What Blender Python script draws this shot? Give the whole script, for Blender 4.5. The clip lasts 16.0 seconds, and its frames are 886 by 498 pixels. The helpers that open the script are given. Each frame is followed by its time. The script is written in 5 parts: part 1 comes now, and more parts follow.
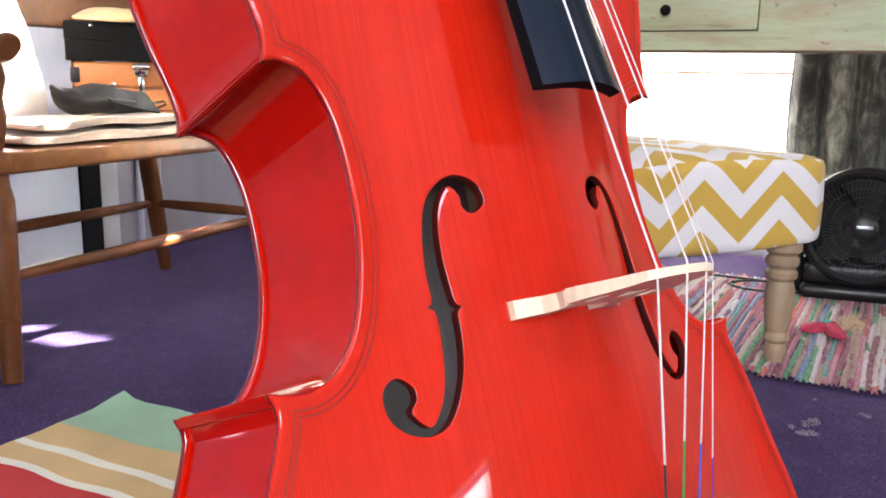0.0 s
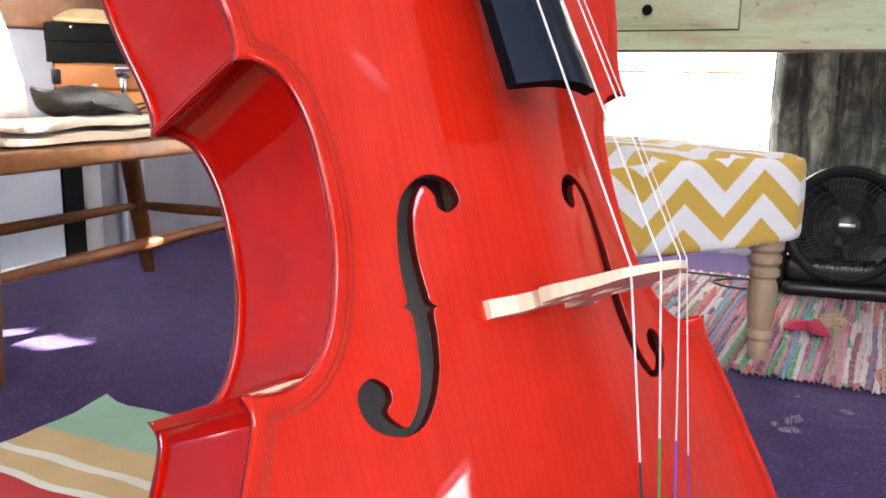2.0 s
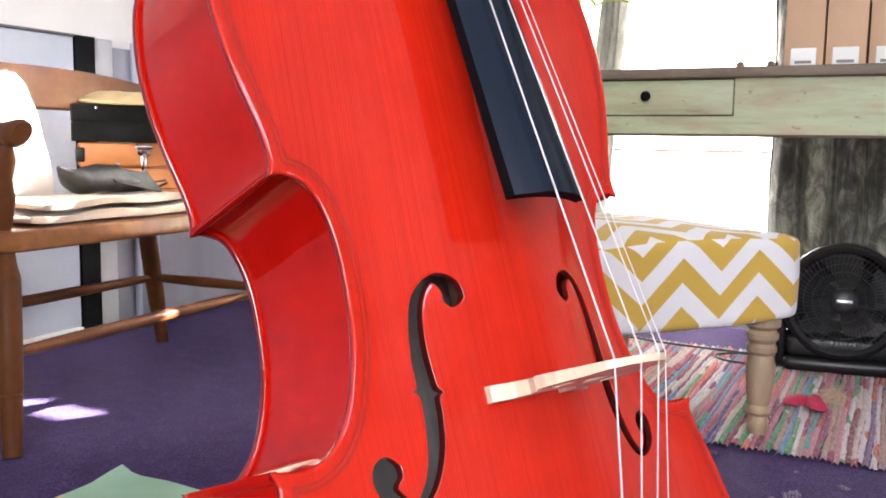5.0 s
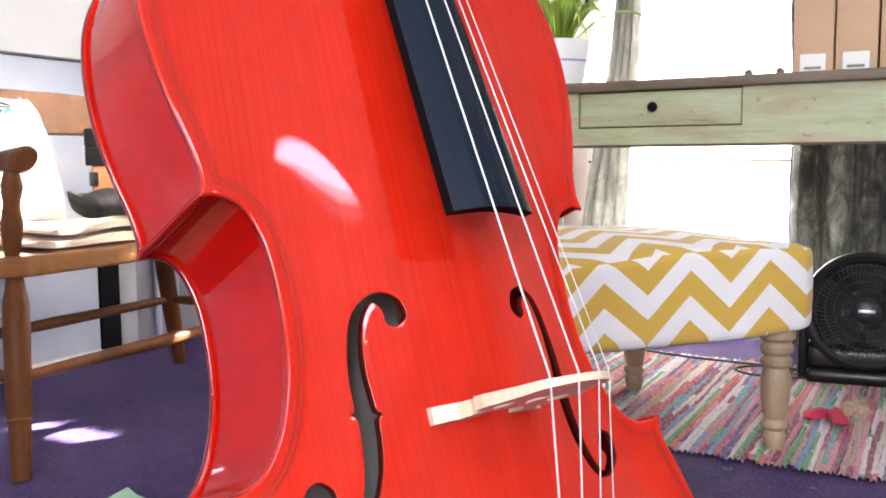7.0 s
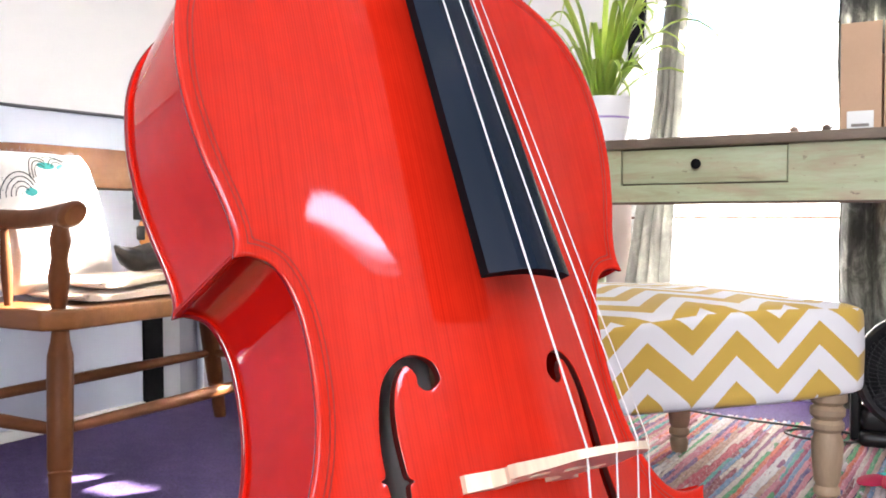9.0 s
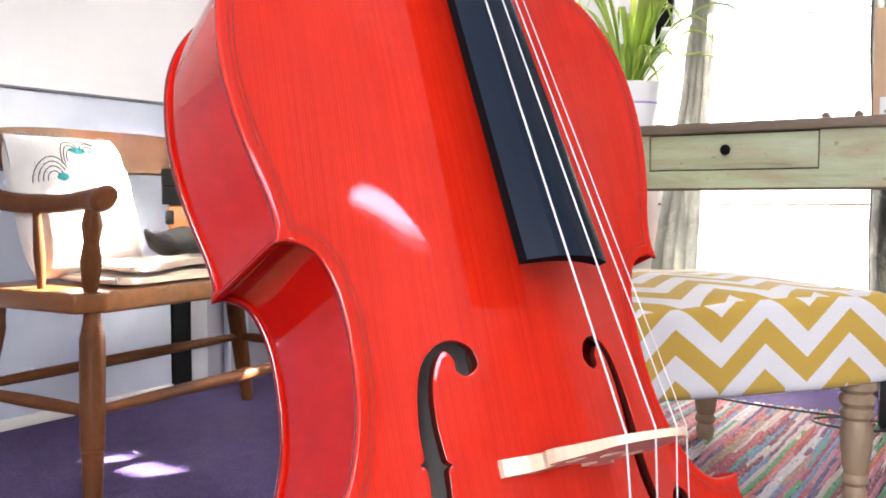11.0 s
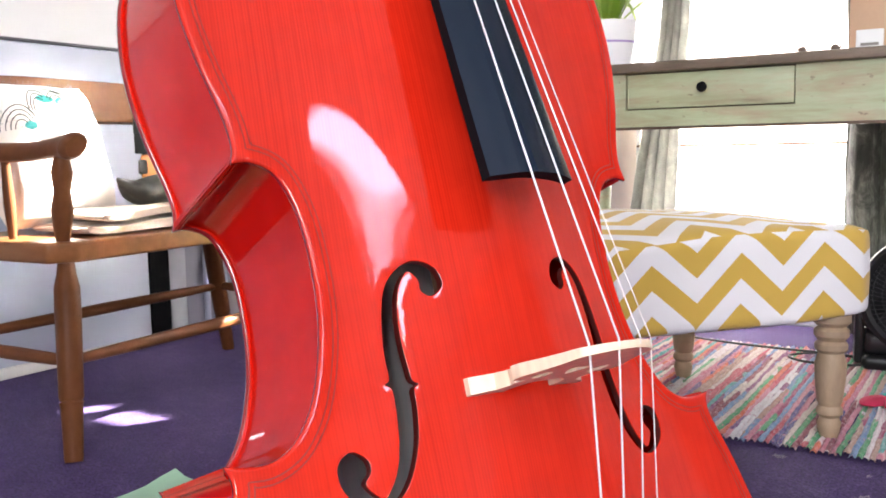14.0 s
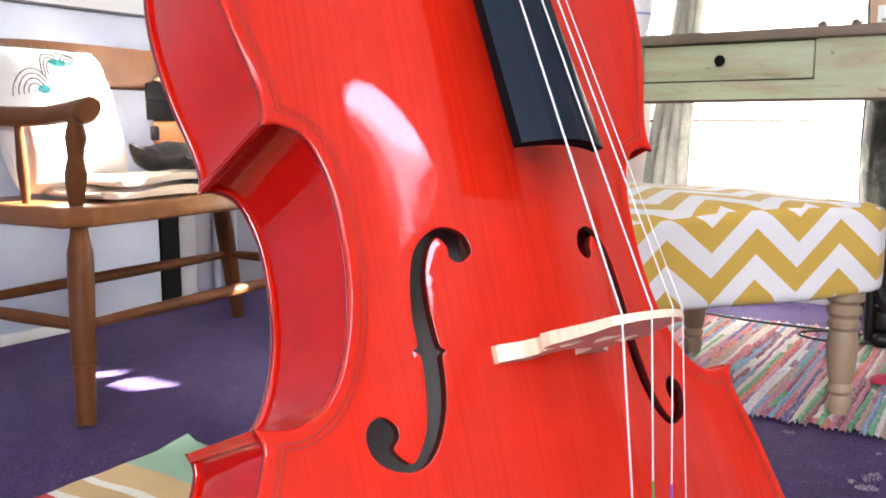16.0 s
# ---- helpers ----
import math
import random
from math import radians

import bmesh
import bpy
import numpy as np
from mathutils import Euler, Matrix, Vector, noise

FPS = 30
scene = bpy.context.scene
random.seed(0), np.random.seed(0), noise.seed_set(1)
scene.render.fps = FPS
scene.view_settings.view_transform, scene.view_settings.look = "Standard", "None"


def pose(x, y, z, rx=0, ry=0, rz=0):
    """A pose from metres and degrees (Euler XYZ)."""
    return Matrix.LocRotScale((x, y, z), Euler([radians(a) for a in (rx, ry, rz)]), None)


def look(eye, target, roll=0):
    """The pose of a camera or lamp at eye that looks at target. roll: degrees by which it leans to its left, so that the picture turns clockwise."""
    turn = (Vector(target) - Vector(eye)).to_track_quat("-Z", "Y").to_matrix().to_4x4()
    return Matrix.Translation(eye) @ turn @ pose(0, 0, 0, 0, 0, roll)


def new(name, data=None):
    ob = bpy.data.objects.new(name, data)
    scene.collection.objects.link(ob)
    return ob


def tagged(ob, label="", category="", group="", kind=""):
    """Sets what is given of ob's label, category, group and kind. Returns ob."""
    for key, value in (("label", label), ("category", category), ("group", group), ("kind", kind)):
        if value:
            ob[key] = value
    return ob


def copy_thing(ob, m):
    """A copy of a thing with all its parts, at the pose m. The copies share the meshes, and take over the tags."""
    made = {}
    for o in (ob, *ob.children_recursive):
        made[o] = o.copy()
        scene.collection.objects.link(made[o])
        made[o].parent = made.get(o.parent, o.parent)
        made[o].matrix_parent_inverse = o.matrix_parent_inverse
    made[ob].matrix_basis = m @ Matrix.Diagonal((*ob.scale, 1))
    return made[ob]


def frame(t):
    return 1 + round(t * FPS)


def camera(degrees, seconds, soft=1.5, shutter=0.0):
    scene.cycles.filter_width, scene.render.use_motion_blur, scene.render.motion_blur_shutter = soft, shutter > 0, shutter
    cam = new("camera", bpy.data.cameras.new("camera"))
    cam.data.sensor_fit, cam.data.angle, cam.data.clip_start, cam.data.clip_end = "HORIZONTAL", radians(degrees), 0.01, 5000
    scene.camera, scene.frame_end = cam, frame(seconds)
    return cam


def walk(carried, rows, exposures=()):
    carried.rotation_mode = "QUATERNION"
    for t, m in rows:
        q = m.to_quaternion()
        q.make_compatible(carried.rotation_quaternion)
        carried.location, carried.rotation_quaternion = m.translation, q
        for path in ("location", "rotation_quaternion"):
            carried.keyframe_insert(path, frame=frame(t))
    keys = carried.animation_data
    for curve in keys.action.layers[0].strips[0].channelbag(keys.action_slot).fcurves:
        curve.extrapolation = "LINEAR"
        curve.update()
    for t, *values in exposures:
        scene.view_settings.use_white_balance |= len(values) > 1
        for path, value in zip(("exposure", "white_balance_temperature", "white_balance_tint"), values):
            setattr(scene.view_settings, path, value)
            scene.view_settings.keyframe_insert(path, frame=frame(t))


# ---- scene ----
cam = camera(53.0, 16.0, soft=1.8)
PATH = [
    (0, (0.0012, -0.0028, 0.5711), (-0.0494, 1.9591, 0.1856), 0.93),
    (0.5, (0.0040, -0.0018, 0.5707), (-0.0328, 1.9606, 0.1865), 0.99),
    (1, (0.0060, -0.0019, 0.5711), (-0.0205, 1.9611, 0.1894), 1.08),
    (1.5, (0.0066, -0.0032, 0.5711), (-0.0226, 1.9606, 0.1933), 1.07),
    (2, (0.0081, -0.0023, 0.5704), (-0.0142, 1.9604, 0.1868), 0.70),
    (2.5, (0.0103, -0.0028, 0.5708), (-0.0075, 1.9611, 0.1927), 0.20),
    (3, (0.0124, -0.0017, 0.5709), (-0.0032, 1.9611, 0.1871), -0.04),
    (3.5, (0.0082, -0.0009, 0.5703), (-0.0209, 1.9588, 0.1720), -0.06),
    (4, (0.0097, -0.0040, 0.5711), (-0.0089, 1.9587, 0.1869), 0.24),
    (4.5, (0.0093, -0.0213, 0.5776), (0.0138, 1.9523, 0.2538), 1.54),
    (5, (0.0091, -0.0639, 0.5977), (-0.0315, 1.9220, 0.3641), 0.95),
    (5.2, (0.0136, -0.0743, 0.6025), (-0.0568, 1.9130, 0.3894), 0.06),
    (7.3, (0.0727, -0.0446, 0.5974), (-0.0680, 1.9413, 0.4064), -0.52),
    (7.5, (0.0736, -0.0435, 0.5988), (-0.0995, 1.9415, 0.4263), -0.31),
    (8, (0.0751, -0.0436, 0.6004), (-0.1106, 1.9432, 0.4668), -1.27),
    (8.5, (0.0736, -0.0420, 0.5996), (-0.1221, 1.9469, 0.5233), -1.07),
    (9, (0.0737, -0.0398, 0.6024), (-0.1410, 1.9472, 0.5255), -0.16),
    (9.2, (0.0711, -0.0409, 0.6055), (-0.1442, 1.9457, 0.5216), -0.19),
    (11.3, (0.0640, -0.0442, 0.6017), (-0.2031, 1.9344, 0.4841), 0.02),
    (11.5, (0.0657, -0.0414, 0.5998), (-0.1970, 1.9373, 0.4746), -0.04),
    (12, (0.0720, -0.0362, 0.5946), (-0.1628, 1.9447, 0.4493), -0.46),
    (12.5, (0.0765, -0.0334, 0.5906), (-0.1465, 1.9470, 0.4218), -0.78),
    (13, (0.0766, -0.0341, 0.5851), (-0.1543, 1.9434, 0.3946), -1.14),
    (13.5, (0.0742, -0.0389, 0.5833), (-0.1604, 1.9375, 0.3857), -0.79),
    (14, (0.0756, -0.0356, 0.5813), (-0.1507, 1.9397, 0.3648), -0.97),
    (14.5, (0.0754, -0.0309, 0.5783), (-0.1335, 1.9436, 0.3385), -0.60),
    (15, (0.0708, -0.0322, 0.5766), (-0.1498, 1.9379, 0.3124), -0.27),
    (15.5, (0.0670, -0.0307, 0.5731), (-0.1513, 1.9343, 0.2712), -0.08),
    (16, (0.0605, -0.0339, 0.5769), (-0.1780, 1.9325, 0.3004), -0.09),
]
walk(cam, [(t, look(eye, target, roll)) for t, eye, target, roll in PATH], exposures=[(0, 4.55), (4.3, 4.55), (6.5, 4.66), (16, 4.66)])

# ---------------------------------------------------------------- world, sun, window light
SUN_TO = Vector((0.819, 0.574, 0.62)).normalized()
world = bpy.data.worlds.new("world")
scene.world = world
world.use_nodes = True
_wn = world.node_tree.nodes
_sky = _wn.new("ShaderNodeTexSky")
_sky.sky_type = "NISHITA"
_sky.sun_disc = False
_sky.sun_elevation = math.asin(SUN_TO.z)
_sky.sun_rotation = math.atan2(SUN_TO.x, SUN_TO.y)
world.node_tree.links.new(_sky.outputs[0], _wn["Background"].inputs[0])
_wn["Background"].inputs[1].default_value = 0.025
_sun = bpy.data.lights.new("sun", "SUN")
_sun.energy, _sun.angle, _sun.color = 5.0, radians(0.5), (1.0, 0.94, 0.86)
sun = new("sun", _sun)
sun.matrix_world = look(SUN_TO * 8, (0, 0, 0))

TURN_ROOM = -26.0
ROOM = pose(0, 0, 0, 0, 0, TURN_ROOM)          # room frame: u along the window wall, v towards it


def room(u, v, z=0.0, rz=0.0):
    return ROOM @ pose(u, v, z, 0, 0, rz)


def window_light(name, u, v, z, w, h, rz, watts, color=(1, 1, 1)):
    """Sky light standing in an opening of a wall; it shines along its own -z."""
    d = bpy.data.lights.new(name, "AREA")
    d.shape, d.size, d.size_y, d.energy, d.color = "RECTANGLE", w, h, watts, color
    ob = new(name, d)
    ob.matrix_world = room(u, v, z, rz) @ pose(0, 0, 0, 90, 0, 0)
    return ob


# rz 90: shines towards -u, 0: towards +v
window_light("window_light_side", 3.08, 0.22, 1.05, 0.26, 0.70, 90, 0.55, (1.0, 0.98, 0.97))
# added broad fill for the cello's front, from an opening out of view
window_light("fill_light_south", 0.75, -1.98, 1.45, 1.5, 1.1, 0, 4.7, (0.97, 0.98, 1.0))
_roof = bpy.data.lights.new("roof_window_light", "AREA")
_roof.shape, _roof.size, _roof.size_y, _roof.energy, _roof.color = "RECTANGLE", 0.54, 0.88, 1.5, (0.86, 0.74, 1.0)
roof_light = new("roof_window_light", _roof)
roof_light.matrix_world = room(1.78, -0.44, 2.54)


# ---------------------------------------------------------------- materials
def nodes_of(name):
    m = bpy.data.materials.new(name)
    m.use_nodes = True
    nt = m.node_tree
    return m, nt, nt.nodes["Principled BSDF"]


def mapped(nt, scale=(1, 1, 1), coord="Object"):
    tc, mp = nt.nodes.new("ShaderNodeTexCoord"), nt.nodes.new("ShaderNodeMapping")
    nt.links.new(tc.outputs[coord], mp.inputs[0])
    mp.inputs["Scale"].default_value = scale
    return mp.outputs[0]


def noise_tex(nt, vec, scale, detail=4.0, rough=0.55, dist=0.0):
    n = nt.nodes.new("ShaderNodeTexNoise")
    nt.links.new(vec, n.inputs["Vector"])
    n.inputs["Scale"].default_value, n.inputs["Detail"].default_value = scale, detail
    n.inputs["Roughness"].default_value, n.inputs["Distortion"].default_value = rough, dist
    return n.outputs[0]


def ramp(nt, fac, stops, mode="LINEAR"):
    r = nt.nodes.new("ShaderNodeValToRGB")
    r.color_ramp.interpolation = mode
    els = r.color_ramp.elements
    while len(els) < len(stops):
        els.new(0.5)
    for e, (p, c) in zip(els, stops):
        e.position, e.color = p, (*c, 1)
    nt.links.new(fac, r.inputs[0])
    return r.outputs[0]


def mixc(nt, fac, a, b, mode="MIX"):
    m = nt.nodes.new("ShaderNodeMix")
    m.data_type, m.blend_type = "RGBA", mode
    for s, v in ((m.inputs[0], fac), (m.inputs[6], a), (m.inputs[7], b)):
        if isinstance(v, (int, float)):
            s.default_value = v
        elif isinstance(v, tuple):
            s.default_value = (*v, 1)
        else:
            nt.links.new(v, s)
    return m.outputs[2]


def calc(nt, op, a, b=None, c=None):
    m = nt.nodes.new("ShaderNodeMath")
    m.operation = op
    for s, v in zip(m.inputs, (a, b, c)):
        if v is None:
            continue
        if isinstance(v, (int, float)):
            s.default_value = v
        else:
            nt.links.new(v, s)
    return m.outputs[0]


def bumped(nt, bsdf, height, strength, distance=0.002):
    b = nt.nodes.new("ShaderNodeBump")
    b.inputs["Strength"].default_value, b.inputs["Distance"].default_value = strength, distance
    nt.links.new(height, b.inputs["Height"])
    nt.links.new(b.outputs[0], bsdf.inputs["Normal"])
    return b


def surface(name, color, rough=0.5, vary=0.25, big=3.0, fine=60.0, bump=0.15, depth=0.002, metal=0.0, coat=0.0, coat_rough=0.1,
            stretch=(1, 1, 1), sheen=0.0, tint=None, spread=0.0):
    """A surface of one colour with stains at a large scale, grain at a small one and fine relief."""
    m, nt, b = nodes_of(name)
    vec = mapped(nt, stretch)
    n1, n2 = noise_tex(nt, vec, big), noise_tex(nt, vec, fine, 6.0)
    c = Vector(color)
    dark, light = tuple(c * (1 - vary)), tuple(Vector([min(1, x) for x in c * (1 + vary * 0.7)]))
    col = ramp(nt, n1, [(0.3, dark), (0.7, light)])
    col = mixc(nt, calc(nt, "MULTIPLY", n2, 0.6), col, tint or tuple(c * (1 - vary * 1.2)))
    if spread:
        info = nt.nodes.new("ShaderNodeObjectInfo")
        col = mixc(nt, calc(nt, "MULTIPLY", info.outputs["Random"], spread), col, tuple(c * 0.6))
    nt.links.new(col, b.inputs["Base Color"])
    r = nt.nodes.new("ShaderNodeMapRange")
    nt.links.new(n2, r.inputs[0])
    r.inputs["To Min"].default_value, r.inputs["To Max"].default_value = max(0.02, rough * 0.85), min(1, rough * 1.15)
    nt.links.new(r.outputs[0], b.inputs["Roughness"])
    b.inputs["Metallic"].default_value = metal
    b.inputs["Coat Weight"].default_value, b.inputs["Coat Roughness"].default_value = coat, coat_rough
    if sheen:
        b.inputs["Sheen Weight"].default_value, b.inputs["Sheen Roughness"].default_value = sheen, 0.4
    if bump:
        bumped(nt, b, n2, bump, depth)
    return m


def varnished(name, base, dark, grain, along=(1, 1, 1), figure=0.0, coat_rough=0.018, ior=1.48, mottle=0.35, lines=0.0, ripple=0.0002):
    """Red violin varnish over wood: fine grain lines, broad colour drift, a glossy coat with slight waviness."""
    m, nt, b = nodes_of(name)
    vec = mapped(nt, along)
    g = noise_tex(nt, vec, grain, 3.0, 0.6)
    if lines:
        w = nt.nodes.new("ShaderNodeTexWave")
        w.wave_type, w.bands_direction = "BANDS", "X"
        w.inputs["Scale"].default_value, w.inputs["Distortion"].default_value = lines, 1.8
        w.inputs["Detail"].default_value, w.inputs["Detail Scale"].default_value = 2.0, 0.12
        nt.links.new(mapped(nt, (1, 0.10, 0.4)), w.inputs["Vector"])
        g = calc(nt, "ADD", calc(nt, "MULTIPLY", w.outputs[1], 0.20), calc(nt, "MULTIPLY", g, 0.80))
    broad = noise_tex(nt, mapped(nt, (1, 0.35, 1)), 7.0, 3.0)
    col = mixc(nt, calc(nt, "MULTIPLY", ramp(nt, g, [(0.42, (0, 0, 0)), (0.68, (1, 1, 1))]), 0.80), base, dark)
    lift = tuple(min(1, x * 1.18) for x in base)
    col = mixc(nt, calc(nt, "MULTIPLY", ramp(nt, broad, [(0.35, (0, 0, 0)), (0.7, (1, 1, 1))]), 0.5), col, lift)
    mott = noise_tex(nt, mapped(nt, (1, 0.6, 1)), 30.0, 5.0, 0.65)
    col = mixc(nt, calc(nt, "MULTIPLY", ramp(nt, mott, [(0.40, (0, 0, 0)), (0.72, (1, 1, 1))]), mottle), col, dark)
    if figure:
        f = noise_tex(nt, mapped(nt, (2, 60, 2)), 1.2, 2.0)
        col = mixc(nt, calc(nt, "MULTIPLY", f, figure), col, dark)
    nt.links.new(col, b.inputs["Base Color"])
    b.inputs["Roughness"].default_value, b.inputs["Specular IOR Level"].default_value = 0.42, 0.0
    b.inputs["Coat Weight"].default_value, b.inputs["Coat Roughness"].default_value = 1.0, coat_rough
    b.inputs["Coat IOR"].default_value = ior
    bumped(nt, b, noise_tex(nt, mapped(nt, (1, 1, 1)), 26.0, 2.0), 0.02, 0.001)
    cb = nt.nodes.new("ShaderNodeBump")
    cb.inputs["Strength"].default_value, cb.inputs["Distance"].default_value = 0.075, ripple
    nt.links.new(g, cb.inputs["Height"])
    nt.links.new(cb.outputs[0], b.inputs["Coat Normal"])
    return m


M_TOP = varnished("red_spruce_varnish", (0.56, 0.019, 0.007), (0.38, 0.009, 0.003), 1.0, (420, 3.0, 30), lines=150.0, mottle=0.40)
M_RIB = varnished("red_maple_varnish", (0.54, 0.006, 0.001), (0.33, 0.003, 0.001), 1.0, (14, 14, 5), 0.0, 0.02, 1.25, 0.30)
# edge varnish darkened further to paint in the dark reflections
M_EDGE = varnished("shaded_edge_varnish", (0.20, 0.003, 0.004), (0.12, 0.002, 0.003), 1.0, (110, 110, 60), 0.0, 0.03, 1.7, 0.15, ripple=0.004)
M_HOLE = surface("dark_hole_stain", (0.06, 0.005, 0.004), 0.35, 0.3, coat=0.5, coat_rough=0.08)
M_PURF = surface("dark_purfling", (0.27, 0.013, 0.007), 0.3, coat=0.6)
M_INNER = surface("bare_inner_wood", (0.74, 0.73, 0.72), 0.7, stretch=(40, 2, 10), big=2.0)
M_EBONY = surface("black_ebony", (0.005, 0.012, 0.024), 0.19, 0.08, 5, 9, 0.0, 0.0003)
M_EBONY.node_tree.nodes["Principled BSDF"].inputs["Specular IOR Level"].default_value = 0.30
# darker, glossless ebony copy that paints shade on faces turned away
M_EBONY_SHADED = surface("shaded_ebony", (0.005, 0.006, 0.008), 0.7, 0.2, 5, 40, 0.0)
M_EBONY_SHADED.node_tree.nodes["Principled BSDF"].inputs["Specular IOR Level"].default_value = 0.05
M_MAPLE = surface("pale_bridge_maple", (0.80, 0.65, 0.47), 0.5, 0.18, 30, 200, 0.1, 0.0005, stretch=(3, 1, 8))
M_STEEL = surface("wound_steel", (0.82, 0.81, 0.79), 0.35, 0.08, 20, 900, 0.2, 0.0002, metal=0.45)
M_SILK = {n: surface(f"{n}_silk", c, 0.6, 0.15, 30, 700, 0.2, 0.0002) for n, c in
          (("black", (0.02, 0.02, 0.025)), ("green", (0.02, 0.28, 0.06)), ("blue", (0.03, 0.10, 0.60)), ("purple", (0.12, 0.02, 0.30)))}
M_CHROME = surface("bright_chrome", (0.8, 0.8, 0.8), 0.12, 0.05, 10, 100, 0.02, metal=1.0)
M_WALL = surface("white_wall_paint", (0.85, 0.84, 0.85), 0.75, 0.05, 1.5, 90, 0.12, 0.001)
M_PANEL = surface("white_gloss_panel", (0.52, 0.56, 0.68), 0.4, 0.05, 1.2, 60, 0.05)
M_GREYSIDE = surface("pale_grey_board", (0.52, 0.53, 0.58), 0.6, 0.1, 2, 50)
M_PINKWALL = surface("pinkish_wall_paint", (0.66, 0.54, 0.50), 0.8, 0.06, 2, 80)
M_BLACKGAP = surface("matt_black", (0.004, 0.004, 0.005), 0.7, 0.2)
M_BLACKGAP.node_tree.nodes["Principled BSDF"].inputs["Specular IOR Level"].default_value = 0.1
M_SHADOWLINE = surface("dark_grey_shadow_line", (0.10, 0.10, 0.115), 0.5, 0.15)
M_CEIL = surface("ceiling_paint", (0.82, 0.81, 0.79), 0.9, 0.03, 1, 70)
M_WOOD = surface("honey_brown_chair_wood", (0.150, 0.052, 0.018), 0.45, 0.45, 5, 70, 0.12, 0.0008, stretch=(1, 1, 1), coat=0.0, coat_rough=0.3)
M_WOOD_SEAT = surface("worn_seat_wood", (0.22, 0.085, 0.028), 0.38, 0.3, 4, 60, 0.12, 0.0008, stretch=(8, 1, 8), coat=0.35, coat_rough=0.2)
for _m in (M_WOOD, M_WOOD_SEAT):
    _m.node_tree.nodes["Principled BSDF"].inputs["Specular IOR Level"].default_value = 0.12
M_LEGOAK = surface("limed_oak", (0.42, 0.30, 0.19), 0.55, 0.3, 8, 110, 0.25, 0.001, stretch=(3, 3, 0.5))
M_BLANKET = surface("beige_wool_blanket", (0.60, 0.48, 0.38), 0.95, 0.15, 6, 400, 0.5, 0.002, sheen=0.3)
M_LEATHER = surface("black_leather", (0.018, 0.017, 0.018), 0.42, 0.4, 8, 160, 0.35, 0.001)
M_LEATHER.node_tree.nodes["Principled BSDF"].inputs["Specular IOR Level"].default_value = 0.22
M_TANCASE = surface("orange_tan_leather", (0.55, 0.20, 0.055), 0.45, 0.25, 6, 130, 0.25, 0.0008)
M_BLACKCASE = surface("black_case_cloth", (0.012, 0.012, 0.012), 0.75, 0.3, 5, 250, 0.3, 0.0006)
M_BLACKCASE.node_tree.nodes["Principled BSDF"].inputs["Specular IOR Level"].default_value = 0.04
M_STRAW = surface("straw_tan_cloth", (0.55, 0.40, 0.22), 0.8, 0.25, 8, 220, 0.4, 0.001)
M_KRAFT = surface("kraft_cardboard", (0.55, 0.36, 0.23), 0.8, 0.1, 4, 180, 0.1, 0.0005)
M_LABEL = surface("white_card", (0.8, 0.8, 0.78), 0.6, 0.04, 5, 90, 0.03)
M_GREYINK = surface("grey_print", (0.25, 0.23, 0.2), 0.7)
M_DARKTRAY = surface("dark_brown_wood", (0.09, 0.05, 0.03), 0.5, 0.3)
M_FAN = surface("black_plastic", (0.008, 0.008, 0.009), 0.36, 0.15, 10, 220, 0.05, 0.0004)
M_GRILLE = surface("dark_grey_grille", (0.035, 0.035, 0.038), 0.3, 0.15, 10, 220, 0.05, 0.0004)
M_ROOMWALL = surface("off_white_wall_paint", (0.42, 0.38, 0.35), 0.85, 0.12, 1.5, 90, 0.12, 0.001)
M_FANLOGO = surface("silver_badge", (0.5, 0.55, 0.58), 0.3, 0.1, metal=0.6)
M_LEAF = surface("green_leaf", (0.17, 0.34, 0.05), 0.45, 0.35, 12, 90, 0.15, 0.0008)
_lt, _lm = M_LEAF.node_tree.nodes.new("ShaderNodeBsdfTranslucent"), M_LEAF.node_tree.nodes.new("ShaderNodeMixShader")
_lt.inputs[0].default_value, _lm.inputs[0].default_value = (0.78, 0.86, 0.36, 1), 0.65
M_LEAF.node_tree.links.new(M_LEAF.node_tree.nodes["Principled BSDF"].outputs[0], _lm.inputs[1])
M_LEAF.node_tree.links.new(_lt.outputs[0], _lm.inputs[2])
M_LEAF.node_tree.links.new(_lm.outputs[0], M_LEAF.node_tree.nodes["Material Output"].inputs[0])
M_POT = surface("white_glazed_pot", (0.92, 0.91, 0.92), 0.25, 0.03, 6, 60, 0.03)
M_POTBAND = surface("lilac_glaze", (0.42, 0.30, 0.62), 0.3, 0.2)
M_CORD = surface("black_cord", (0.015, 0.015, 0.015), 0.5)
M_SOIL = surface("potting_soil", (0.05, 0.035, 0.025), 0.95, 0.4, 20, 90, 0.8, 0.004)
M_LINT = surface("pale_lint", (0.30, 0.26, 0.31), 0.95, 0.2, 30, 300, 0.6, 0.002)
M_REDCLOTH = surface("crimson_felt", (0.45, 0.02, 0.07), 0.9, 0.25, 20, 300, 0.5, 0.001)
M_FRAME = surface("white_window_paint", (0.82, 0.82, 0.80), 0.4, 0.04, 2, 60, 0.04)


